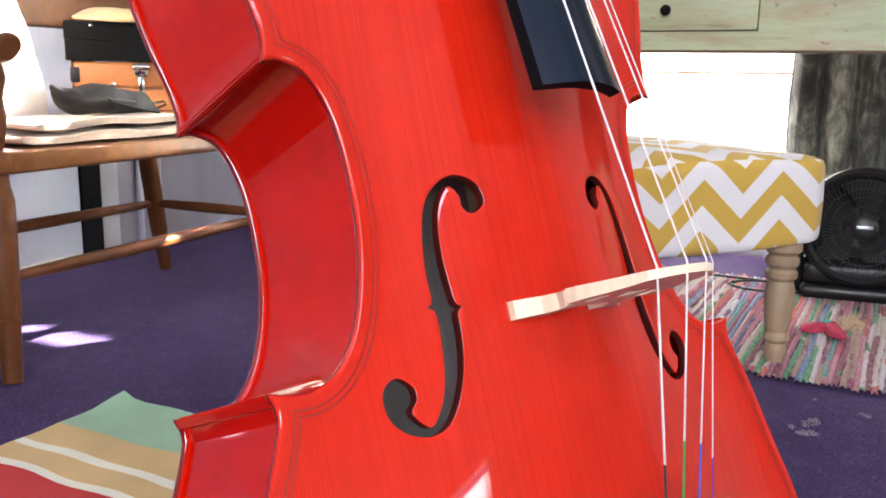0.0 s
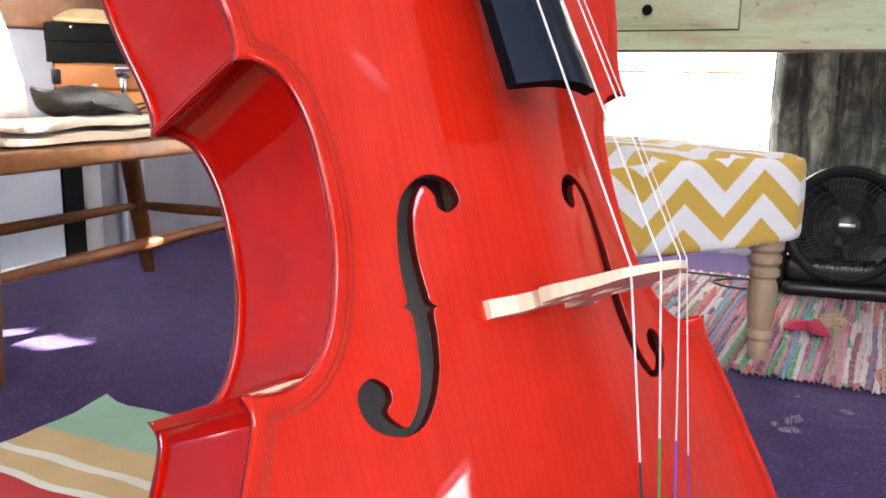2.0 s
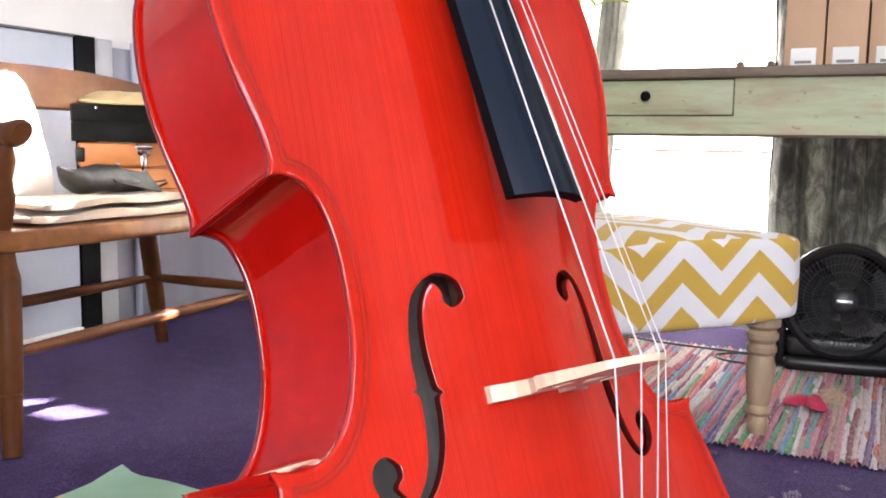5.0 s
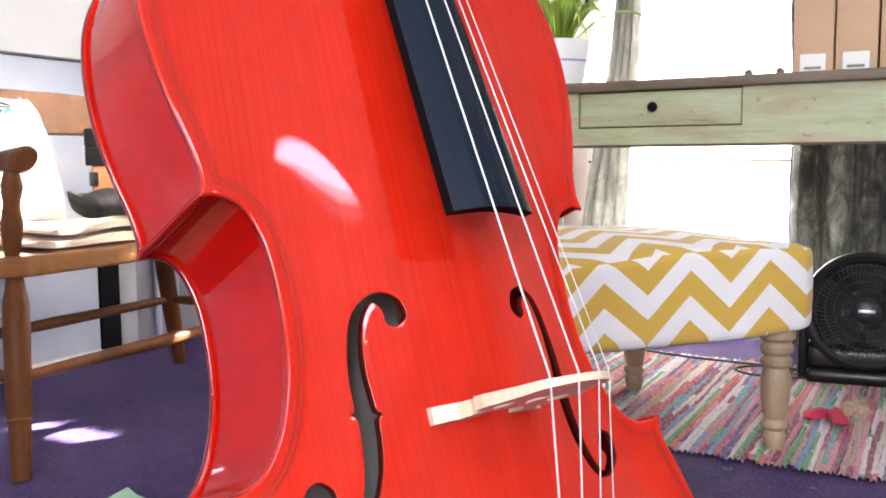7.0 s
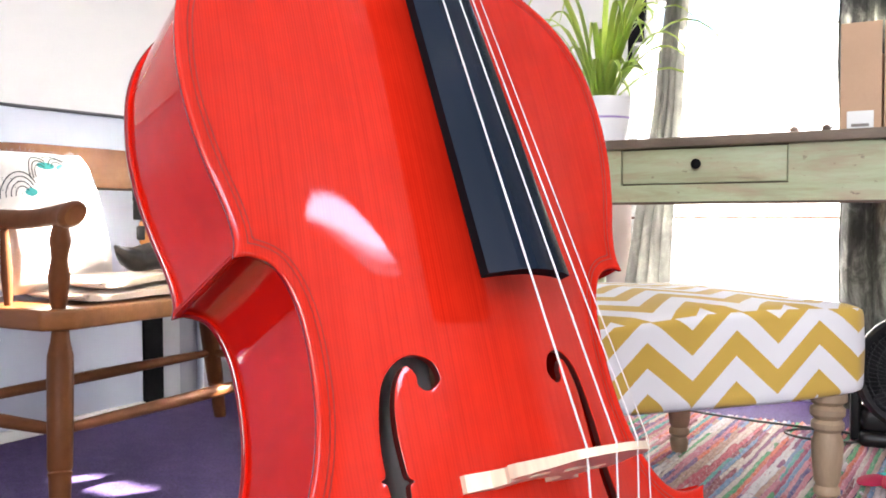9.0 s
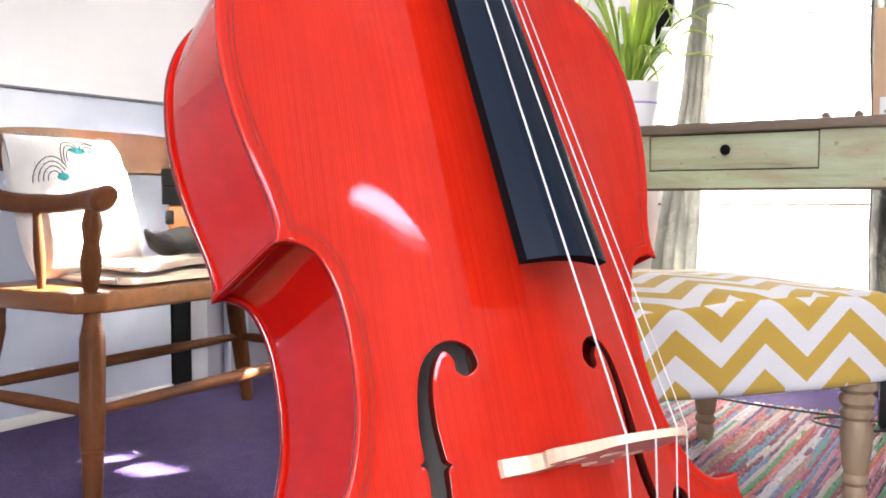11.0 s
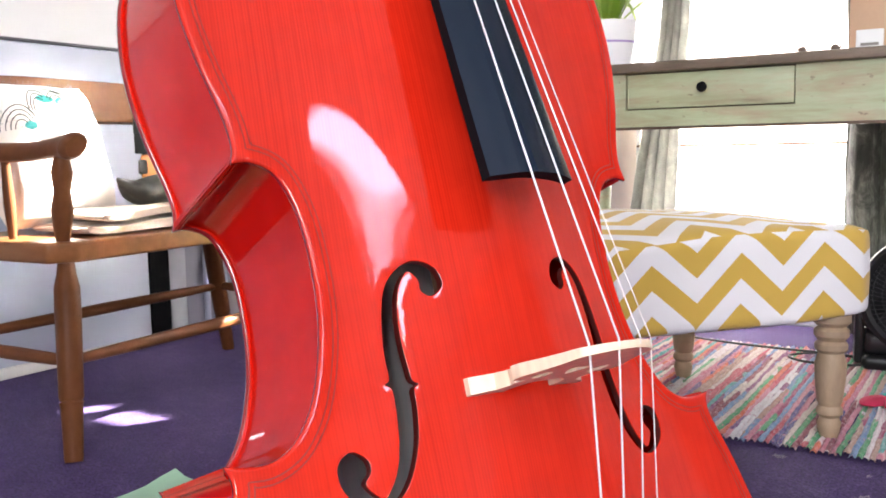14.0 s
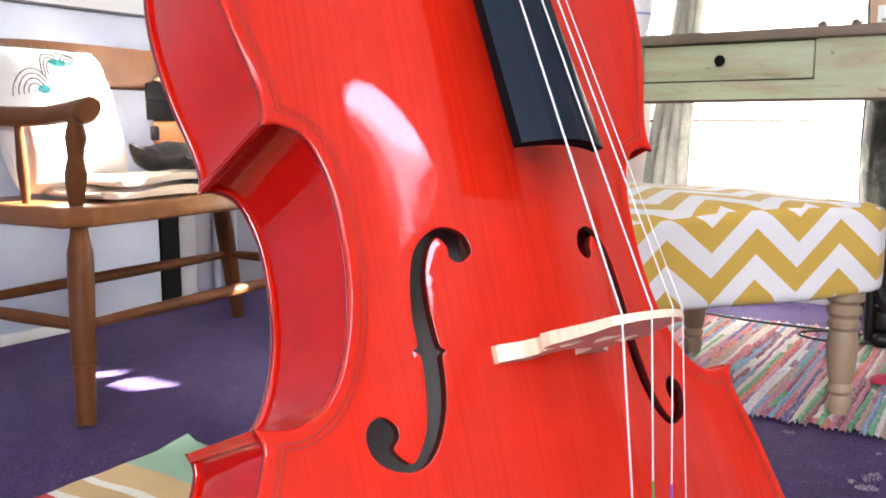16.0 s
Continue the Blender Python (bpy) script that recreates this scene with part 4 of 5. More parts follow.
# tailpiece with fine tuners, saddle, endpin
def tailpiece_mesh():
    def f(s, t):
        y = TP_Y + 0.004 - (TP_Y - 0.033) * t
        w = np.interp(t, [0, 0.05, 0.5, 1], [0.026, 0.0285, 0.0215, 0.0165])
        k = 2 * s - 1
        z = 0.0745 + 0.007 * (1 - k * k) - 0.055 * t
        return (k * w, y, z)
    return sheet(f, 12, 16, 0.006)


tp = part("tailpiece", tailpiece_mesh(), M_EBONY, cello, "black tailpiece")
for x in (-0.0205, -0.007, 0.007, 0.0200):
    ft = part("fine_tuner", lathe([(0.0045, 0.0), (0.0045, 0.007), (0.0020, 0.009), (0.0020, 0.016)], 12, pose(x, TP_Y - 0.006, 0.0825)), M_CHROME, tp, "chrome fine tuner")
    part("lever", box(x - 0.0022, x + 0.0022, TP_Y - 0.030, TP_Y + 0.004, 0.0775, 0.0815, 0.001), M_CHROME, tp)
part("tail_cord", tube([(-0.006, 0.04, 0.021), (-0.006, -0.003, 0.010), (0, -0.012, -0.02), (0.006, -0.003, 0.010), (0.006, 0.04, 0.021)], 0.0016, 8), M_CORD, cello)
part("saddle", box(-0.018, 0.018, -0.006, 0.003, -0.004, 0.008, 0.001), M_EBONY, cello)
pin_len = (0.11169 - 0.0633 * 0.39693) / 0.91581
part("endpin", turned((0, -0.003, -0.0633), (0, -pin_len, -0.0633), [(0, 0.016), (0.10, 0.016), (0.13, 0.012), (0.25, 0.012), (0.26, 0.0045), (0.9, 0.0045), (1.0, 0.001)], 16), M_CHROME, cello, "steel endpin standing on the carpet")


# ---------------------------------------------------------------- desk by the doors
D_V0, D_V1, D_U0, D_U1 = 1.93, 2.31, -0.90, 0.78
desk = thing("desk", ROOM, "old sage-green distressed painted writing desk with drawers", "desk")
part("top", box(D_U0, D_U1, D_V0, D_V1, 0.750, 0.772, 0.005), surface("worn_desk_top", (0.17, 0.125, 0.088), 0.5, 0.5, 4, 60, 0.25, 0.001, stretch=(1, 6, 6)), desk, "worn bare-edged desk top")
AV = D_V0 + 0.02
DR0, DR1, DZ0, DZ1 = -0.658, -0.298, 0.671, 0.747
part("apron", box(D_U0 + 0.03, DR0 - 0.003, AV, AV + 0.022, 0.630, 0.7495), M_SAGE, desk, at=pose(0, 0, 0))
part("apron", box(DR0 - 0.003, DR1 + 0.003, AV, AV + 0.022, 0.630, DZ0 - 0.003), M_SAGE, desk)
part("apron", box(DR1 + 0.003, D_U1 - 0.03, AV, AV + 0.022, 0.630, 0.7495), M_SAGE, desk)
part("side_panel", box(D_U0 + 0.03, D_U0 + 0.05, AV + 0.022, D_V1 - 0.03, 0.632, 0.7495), M_SAGE, desk)
part("side_panel", box(D_U1 - 0.05, D_U1 - 0.03, AV + 0.022, D_V1 - 0.03, 0.632, 0.7495), M_SAGE, desk)
part("back_panel", box(D_U0 + 0.05, D_U1 - 0.05, D_V1 - 0.05, D_V1 - 0.03, 0.632, 0.7495), M_SAGE, desk)
part("bead", box(D_U0 + 0.028, D_U1 - 0.028, AV - 0.003, AV + 0.02, 0.624, 0.630, 0.002), M_DARKTRAY, desk, "dark rubbed lower edge")
drawer = part("drawer", box(DR0, DR1, AV + 0.003, AV + 0.26, DZ0, DZ1, 0.002), M_SAGE, desk)
# thin dark sheet gives the drawer's gap its shade by colour
part("gap_shade", box(DR0 - 0.003, DR1 + 0.003, AV + 0.014, AV + 0.018, DZ0 - 0.003, DZ1 + 0.0025), M_DARKTRAY, desk, "dark sheet painting the shade in the gap round the drawer")
part("knob", lathe([(0.004, 0.0), (0.004, 0.008), (0.010, 0.012), (0.0115, 0.018), (0.008, 0.022), (0.003, 0.0235)], 16, pose(-0.484, AV + 0.003, 0.712, 90)), M_BLACKGAP, drawer, "dark round drawer knob")
for u in (D_U0 + 0.055, D_U1 - 0.06):
    for v in (D_V0 + 0.055, D_V1 - 0.055):
        part("leg", lathe([(0.020, 0.0), (0.022, 0.06), (0.026, 0.45), (0.030, 0.56), (0.024, 0.575), (0.032, 0.59), (0.032, 0.631)], 14, pose(u, v, 0)), M_SAGE, desk)

# cardboard magazine files on the desk
file_a = thing("magazine_file", room(-0.172, 2.06, 0.772), "brown cardboard magazine file with white label holder on desk", "file box", "files on the desk")


def file_body():
    bm = bmesh.new()
    w, d, h, th = 0.0395, 0.125, 0.235, 0.003
    for b in (box(-w, w, -d, -d + th, 0, h - 0.004, 0.001), box(-w, w, d - th, d, 0, h * 0.5, 0.001), box(-w, -w + th, -d + th, d - th, 0, h * 0.7, 0.001),
              box(w - th, w, -d + th, d - th, 0, h * 0.7, 0.001), box(-w + th, w - th, -d + th, d - th, 0, th)):
        me = bpy.data.meshes.new("t")
        b.to_mesh(me)
        b.free()
        bm.from_mesh(me)
        bpy.data.meshes.remove(me)
    return bm


part("body", file_body(), M_KRAFT, file_a, at=pose(0, 0.115, 0))
holder = part("label_holder", box(-0.026, 0.026, -0.0135, -0.010, 0.008, 0.046, 0.002), M_LABEL, file_a, "white card label holder")
part("slot", box(-0.017, 0.017, -0.0150, -0.0134, 0.013, 0.019), M_GREYINK, holder)
copy_thing(file_a, room(-0.088, 2.06, 0.772))
copy_thing(file_a, room(-0.004, 2.065, 0.772))

# small desk things
tray = thing("wooden_tray", room(0.14, 2.02, 0.772), "dark brown wooden tray with small odds and ends", "tray")
part("tray_box", box(-0.10, 0.16, -0.05, 0.10, 0.0, 0.055, 0.004), M_DARKTRAY, tray)
for x, y, r in ((-0.05, 0.0, 0.02), (0.0, 0.03, 0.016), (0.04, -0.01, 0.022), (0.09, 0.02, 0.018)):
    part("pebble", lathe([(0.001, 0), (r * 0.8, 0.006), (r, 0.016), (r * 0.7, 0.028), (0.001, 0.033)], 12, pose(x, y, 0.055)), M_DARKTRAY, tray)
glasses = thing("sunglasses", room(-0.265, 2.02, 0.772), "small dark folded sunglasses lying on the desk", "sunglasses")
for x in (-0.032, 0.032):
    part("lens", lathe([(0.005, -0.003), (0.009, -0.002), (0.0095, 0.002), (0.005, 0.003)], 16, pose(x, 0, 0.0095, 90)), M_DARKTRAY, glasses, "dark lens")
part("nose_bridge", tube([(-0.02, 0, 0.017), (-0.008, -0.001, 0.021), (0.008, -0.001, 0.021), (0.02, 0, 0.017)], 0.0016, 8), M_DARKTRAY, glasses)
part("temple_arm", tube([(-0.045, 0.002, 0.014), (-0.02, 0.03, 0.006), (0.05, 0.034, 0.003)], 0.002, 8), M_DARKTRAY, glasses)
part("temple_arm", tube([(0.045, 0.002, 0.014), (0.03, 0.022, 0.006), (-0.04, 0.026, 0.003)], 0.002, 8), M_DARKTRAY, glasses)

# spider plant on the desk
plant = thing("spider_plant", room(-0.805, 2.19, -0.023), "spider plant with long arching leaves in a white pot", "potted plant")
part("pot", lathe([(0.045, 0.795), (0.062, 0.80), (0.078, 0.88), (0.083, 0.925), (0.076, 0.925), (0.070, 0.905), (0.01, 0.90)], 28), M_POT, plant, "white glazed pot with lilac pattern")
part("pattern_band", lathe([(0.0715, 0.852), (0.0765, 0.872), (0.0775, 0.878), (0.0728, 0.856)], 28, None, True), M_POTBAND, plant)
part("soil", lathe([(0.001, 0.898), (0.070, 0.898), (0.070, 0.904), (0.001, 0.910)], 20), M_SOIL, plant)
rnd = random.Random(4)
for i in range(46):
    a, reach, rise, w = rnd.uniform(0, 6.283), rnd.uniform(0.10, 0.30), rnd.uniform(0.12, 0.42), rnd.uniform(0.006, 0.011)
    droop = rnd.uniform(0.05, 0.25)

    def leaf(s, t, a=a, reach=reach, rise=rise, w=w, droop=droop):
        r = 0.015 + reach * t
        z = 0.90 + rise * (1 - (1 - t) ** 2) - droop * t ** 3
        k = (2 * s - 1) * w * (1 - t ** 3) * (0.5 + min(1, t * 3) * 0.5)
        return (r * math.cos(a) - k * math.sin(a), r * math.sin(a) + k * math.cos(a), z + 0.35 * abs(2 * s - 1) * w)
    part("leaf", sheet(leaf, 2, 9, 0.0006), M_LEAF, plant)


# ---------------------------------------------------------------- curtains
def curtain(u0, u1, v, z1, folds, depth, seed, lean=0.0, sweep=0.0, flare=0.0):
    def f(s, t):
        u = u0 + (u1 - u0) * s + (s - 0.5) * (u1 - u0) * flare * (1 - t) ** 2
        z = 0.015 + (z1 - 0.015) * t
        # above 1.30, out of view, the cloth is shaped to stop sun
        k = max(0.0, min(1.0, (z - 1.30) / 0.13))
        u -= sweep * k * k * (3 - 2 * k) * (1 - s)
        ph = folds * 2 * math.pi * s + 0.9 * math.sin(3 * s + seed) + 0.5 * math.sin(t * 2.0 + seed)
        open_ = 0.6 + 0.4 * (1 - t)
        return (u + lean * (1 - t) + 0.012 * math.cos(ph) + wobble((u, z, 0), 3, 0.012, seed), v + depth * open_ * math.sin(ph) + wobble((u, z, 1), 5, 0.010, seed), z)
    return sheet(f, int(folds * 14), 48, 0.003)


cl = thing("curtain", ROOM, "grey mottled velvet curtain hanging in folds to the floor", "curtain", "curtains at the doors")
part("cloth", curtain(-0.744, -0.712, 2.92, 2.28, 4, 0.016, 1.0, -0.25, 0.0, 5.0), M_CURTAIN_BACKLIT, cl)
part("heading", box(-0.81, -0.69, 2.905, 2.935, 2.28, 2.33, 0.004), M_CURTAIN_BACKLIT, cl)
cr = thing("curtain", ROOM, "grey mottled velvet curtain drawn across the doors in folds", "curtain", "curtains at the doors")
part("cloth", curtain(-0.365, 0.98, 2.92, 2.28, 15, 0.030, 2.0, 0.03, 0.20), M_CURTAIN, cr)
part("heading", box(-0.62, 0.98, 2.905, 2.935, 2.28, 2.33, 0.004), M_CURTAIN, cr)
net = thing("net_curtain", ROOM, "sheer white net hung across the lower glass", "net curtain")
part("net_cloth", sheet(lambda s, t: (DU0 + 0.004 + (DU1 - DU0 - 0.008) * s, 2.985 + 0.006 * math.sin(s * 150), 0.035 + 1.152 * t), 220, 4), M_NET, net)
part("net_rod", turned((DU0 + 0.01, 2.985, 1.192), (DU1 - 0.01, 2.985, 1.192), [(0, 0.005), (1, 0.005)], 10), M_FRAME, net)
part("net_rod", turned((DU0 + 0.01, 2.972, 0.590), (DU1 - 0.01, 2.972, 0.590), [(0, 0.0035), (1, 0.0035)], 8), M_WOOD, net, "slim lower net wire")
pole = thing("curtain_pole", ROOM, "black metal curtain pole over the doors", "curtain pole")
part("pole", turned((-1.10, 2.92, 2.345), (1.10, 2.92, 2.345), [(0, 0.012), (1, 0.012)], 14), M_BLACKGAP, pole)
part("finial", turned((-1.14, 2.92, 2.345), (-1.10, 2.92, 2.345), [(0, 0.012), (0.4, 0.022), (1, 0.012)], 14), M_BLACKGAP, pole)
part("finial", turned((1.10, 2.92, 2.345), (1.14, 2.92, 2.345), [(0, 0.012), (0.6, 0.022), (1, 0.012)], 14), M_BLACKGAP, pole)
for u in (-1.05, 1.05):
    part("bracket", box(u - 0.01, u + 0.01, 2.92, V1, 2.335, 2.355), M_BLACKGAP, pole)


# ---------------------------------------------------------------- chevron stool
ST_A = math.degrees(math.atan2(0.417, 0.909))
ST_W, ST_D = 0.71, 0.60
stool = thing("footstool", pose(0.706, 1.742, 0, 0, 0, ST_A), "upholstered stool in mustard and white chevron cloth with turned legs", "stool")


def cushion_block():
    """Padded box with rounded edges, swollen sides and a cloth map in metres."""
    bm = box(-ST_W, 0.0, 0.0, ST_D, 0.252, 0.428, 0.0)
    bmesh.ops.subdivide_edges(bm, edges=bm.edges[:], cuts=22, use_grid_fill=True)
    bm.normal_update()
    cx, cy, cz = -ST_W / 2, ST_D / 2, 0.340
    hx, hy, hz, r = ST_W / 2, ST_D / 2, 0.088, 0.022
    for v in bm.verts:
        p = Vector((v.co.x - cx, v.co.y - cy, v.co.z - cz))
        k = Vector((max(-hx + r, min(hx - r, p.x)), max(-hy + r, min(hy - r, p.y)), max(-hz + r, min(hz - r, p.z))))
        d = p - k
        if d.length > 1e-9:
            p = k + d.normalized() * r
        up = max(0.0, p.z) / hz
        p.z += 0.020 * up * (1 - (p.x / hx) ** 2) * (1 - (p.y / hy) ** 2)
        p += Vector((wobble(v.co, 7, 0.005, 1), wobble(v.co, 7, 0.005, 5), wobble(v.co, 6, 0.006, 9)))
        if p.z > 0:                                        # the front of the seat is sat down at its worn end
            p.z -= 0.034 * max(0.0, min(1.0, (-0.02 - p.x) / 0.34)) * max(0.0, 1 - (p.y + hy) / 0.28) * min(1.0, p.z / hz)
        p.z -= 0.010 * max(0, -p.z / hz) * (0.5 + 0.5 * math.cos(p.x * 9))
        v.co = p + Vector((cx, cy, cz))
    lay = bm.loops.layers.uv.new("UVMap")
    for f in bm.faces:
        side = abs(f.normal.x) > 0.75
        for l in f.loops:
            c = l.vert.co
            if side:
                l[lay].uv = (c.y + 0.02, c.z + 0.005)
            elif f.normal.z > 0.75:                        # the top is a piece of its own, sewn on out of step
                l[lay].uv = (c.x + 0.206, c.y + 0.415)
            else:
                l[lay].uv = (c.x + 0.1461, c.z + c.y + 0.0038 - 0.06 * (c.x + 0.30))
    return bm


part("seat", cushion_block(), M_CHEVRON, stool, "padded seat in printed zigzag cloth", angle=80)
part("seat_frame", box(-ST_W + 0.03, -0.03, 0.03, ST_D - 0.03, 0.246, 0.262, 0.003), M_LEGOAK, stool)
LEG = [(0.016, 0.0), (0.020, 0.012), (0.023, 0.03), (0.018, 0.042), (0.025, 0.050), (0.025, 0.058), (0.020, 0.066), (0.024, 0.075), (0.029, 0.120), (0.030, 0.150), (0.024, 0.172),
       (0.031, 0.180), (0.031, 0.190), (0.025, 0.197), (0.033, 0.207), (0.033, 0.218), (0.026, 0.225), (0.036, 0.234), (0.036, 0.250)]
for x, y in ((-0.055, 0.045), (-ST_W + 0.055, 0.045), (-0.055, ST_D - 0.045), (-ST_W + 0.055, ST_D - 0.045)):
    part("leg", lathe(LEG, 20, pose(x, y, 0.004)), M_LEGOAK, stool, "turned limed oak leg")


# ---------------------------------------------------------------- captain's chair by the wall
CH_A = Vector((0.375, 0.927, 0)).normalized()
CH_B = Vector((-CH_A.y, CH_A.x, 0))
CHAIR = Matrix(((CH_A.x, CH_B.x, 0, -0.825), (CH_A.y, CH_B.y, 0, 1.529), (0, 0, 1, 0), (0, 0, 0, 1)))   # x along the front, y to the back, from the near front foot
chair = thing("wooden_armchair", CHAIR, "wide brown wooden captain's armchair with turned legs and low curved back", "armchair")
CW, CD = 0.90, 0.42                                     # between the feet
SZ = 0.375


def seat_mesh():
    x0, x1, y0, y1 = 0.035, CW - 0.035, 0.055, CD + 0.03
    ring = [(x0 + 0.05, y0), (x1 - 0.05, y0), (x1, y0 + 0.035), (x1, y1 - 0.04), (x1 - 0.05, y1), (x0 + 0.05, y1), (x0, y1 - 0.04), (x0, y0 + 0.035)]
    bm = bmesh.new()
    lo = [bm.verts.new((x, y, SZ)) for x, y in ring]
    hi = [bm.verts.new((x, y, SZ + 0.042)) for x, y in ring]
    bm.faces.new(lo[::-1])
    bm.faces.new(hi)
    for i in range(8):
        bm.faces.new((lo[i], lo[(i + 1) % 8], hi[(i + 1) % 8], hi[i]))
    bmesh.ops.bevel(bm, geom=[e for e in bm.edges], offset=0.007, segments=3, affect="EDGES", profile=0.5)
    return bm


part("seat", seat_mesh(), M_WOOD_SEAT, chair, "thick worn plank seat")
FEET = {"n": (0, 0), "r": (CW, 0), "f": (CW, CD), "l": (0, CD)}
TOPS = {"n": (0.085, 0.095), "r": (CW - 0.085, 0.095), "f": (CW - 0.085, CD - 0.02), "l": (0.085, CD - 0.02)}
LSH = [(0, 0.0165), (0.02, 0.018), (0.27, 0.021), (0.285, 0.0235), (0.295, 0.0205), (0.31, 0.0235), (0.75, 0.0255), (0.86, 0.025), (0.93, 0.019), (1.0, 0.016)]


def on_leg(k, z):
    f, t = Vector((*FEET[k], 0)), Vector((*TOPS[k], SZ))
    return f + (t - f) * (z / SZ)


for k in FEET:
    part("leg", turned((*FEET[k], 0), (*TOPS[k], SZ + 0.002), LSH, 20), M_WOOD, chair, "turned splayed leg")
RSH = [(0, 0.010), (0.15, 0.0125), (0.5, 0.0145), (0.85, 0.0125), (1, 0.010)]
for a, b, z in (("n", "r", 0.185), ("n", "l", 0.185), ("l", "f", 0.200), ("f", "r", 0.200)):
    part("stretcher", turned(on_leg(a, z), on_leg(b, z), RSH, 14), M_WOOD, chair)
# arms, posts, back rail
ARM_Z = 0.60
for x, s in ((0.075, 1), (CW - 0.075, -1)):
    arm = [(x - 0.01 * s, 0.02, ARM_Z + 0.004), (x, 0.06, ARM_Z + 0.006), (x + 0.005 * s, 0.18, ARM_Z - 0.004), (x, 0.32, ARM_Z - 0.002), (x + 0.01 * s, 0.43, ARM_Z + 0.01)]
    part("arm", tube(spline(arm, 5), [0.024, 0.029, 0.031, 0.032, 0.031] + [0.028, 0.026] + [0.024] * 14, 14, flat=0.72), M_WOOD, chair, "curved wooden arm with a rounded end")
    part("arm_post", turned((x + 0.01 * s, 0.10, SZ + 0.040), (x, 0.075, ARM_Z), [(0, 0.013), (0.1, 0.017), (0.35, 0.022), (0.55, 0.016), (0.75, 0.021), (0.9, 0.015), (1, 0.013)], 16), M_WOOD, chair)
    part("arm_spindle", turned((x, 0.24, SZ + 0.040), (x, 0.25, ARM_Z - 0.01), [(0, 0.008), (0.4, 0.012), (1, 0.008)], 12), M_WOOD, chair)


def back_rail():
    def f(s, t):
        x = 0.03 + (CW - 0.06) * s
        bow = 0.05 * (1 - (2 * s - 1) ** 2)
        return (x, CD + 0.0 + bow + 0.02 * t, 0.675 + 0.105 * t - 0.03 * abs(2 * s - 1) ** 3 * t)
    bm = sheet(f, 24, 5, 0.026)
    return bm


part("back_rail", back_rail(), M_WOOD, chair, "broad curved top rail")
for s in (0.03, 0.97):
    x = 0.03 + (CW - 0.06) * s
    part("back_post", turned((x * 0.94 + 0.025, CD - 0.005, SZ + 0.040), (x, CD + 0.006, 0.690), [(0, 0.013), (0.4, 0.018), (0.8, 0.014), (1, 0.012)], 14), M_WOOD, chair)


# ---------------------------------------------------------------- floor fan
fan = thing("floor_fan", pose(1.042, 2.33, 0.006, 0, 0, -18), "black round floor fan with a round grille", "fan")
FZ, FR = 0.188, 0.148
tilt = pose(0, 0, FZ, -8, 0, 0)


def ring_bar(r, z, rad, n=48):
    return tube([(r * math.cos(2 * math.pi * i / n), z, r * math.sin(2 * math.pi * i / n)) for i in range(n)], rad, 8, True)


part("housing", lathe([(FR + 0.004, -0.040), (FR + 0.008, -0.020), (FR + 0.007, 0.030), (FR - 0.03, 0.060), (0.06, 0.075), (0.055, 0.072), (FR - 0.036, 0.055), (FR, 0.026), (FR, -0.038)], 56, tilt @ pose(0, 0, 0, -90), True), M_FAN, fan)
part("rim", lathe([(FR - 0.016, -0.046), (FR - 0.004, -0.052), (FR + 0.006, -0.046), (FR + 0.010, -0.034), (FR - 0.014, -0.038)], 56, tilt @ pose(0, 0, 0, -90), True), M_FAN, fan)
hub = part("hub", lathe([(0.001, 0.058), (0.022, 0.057), (0.033, 0.052), (0.035, 0.042), (0.035, 0.036)], 32, tilt @ pose(0, 0, 0, 90)), M_FAN, fan)
part("badge", box(-0.020, 0.020, -0.0600, -0.0580, -0.0045, 0.0045, 0.001), M_FANLOGO, hub, "small silver badge", at=tilt)
for r in (0.055, 0.078, 0.100, 0.122):
    part("grille_ring", ring_bar(r, -0.046 + 0.004 * (r / FR), 0.0012), M_GRILLE, fan, at=tilt)
spoke_me = finish(tube([(0.033, -0.046, 0), (0.08, -0.048, 0.010), (0.12, -0.046, 0.004), (FR - 0.012, -0.042, 0.0)], 0.0009, 6))
for i in range(64):
    part("grille_spoke", spoke_me, M_GRILLE, fan, at=tilt @ pose(0, 0, 0, 0, 360 * i / 64, 0))


def blade(s, t):
    a = -0.45 + 0.9 * s + 0.4 * t
    r = 0.03 + 0.100 * t
    return (r * math.cos(a), 0.012 + 0.028 * (s - 0.5), r * math.sin(a))


blade_me = finish(sheet(blade, 6, 6, 0.002))
for i in range(5):
    part("blade", blade_me, M_FAN, fan, at=tilt @ pose(0, 0, 0, 0, 72 * i, 0))
part("base", box(-0.143, 0.158, -0.072, 0.092, 0.0, 0.040, 0.016, 3), M_FAN, fan)
part("base_hump", box(-0.138, 0.150, -0.058, 0.080, 0.036, 0.098, 0.018, 3), M_FAN, fan)
for sx in (-1, 1):
    wedge = box(-0.013, 0.013, -0.030, 0.040, 0.01, 0.225, 0.009, 2)
    for v in wedge.verts:
        v.co.y *= 1.75 - 3.6 * max(0.0, v.co.z - 0.01)
    part("side_arm", wedge, M_FAN, fan, at=pose(sx * 0.150, 0.01, 0))
    part("pivot_knob", turned((sx * 0.140, 0, FZ), (sx * 0.172, 0, FZ), [(0, 0.016), (0.7, 0.018), (1, 0.013)], 16), M_FAN, fan)


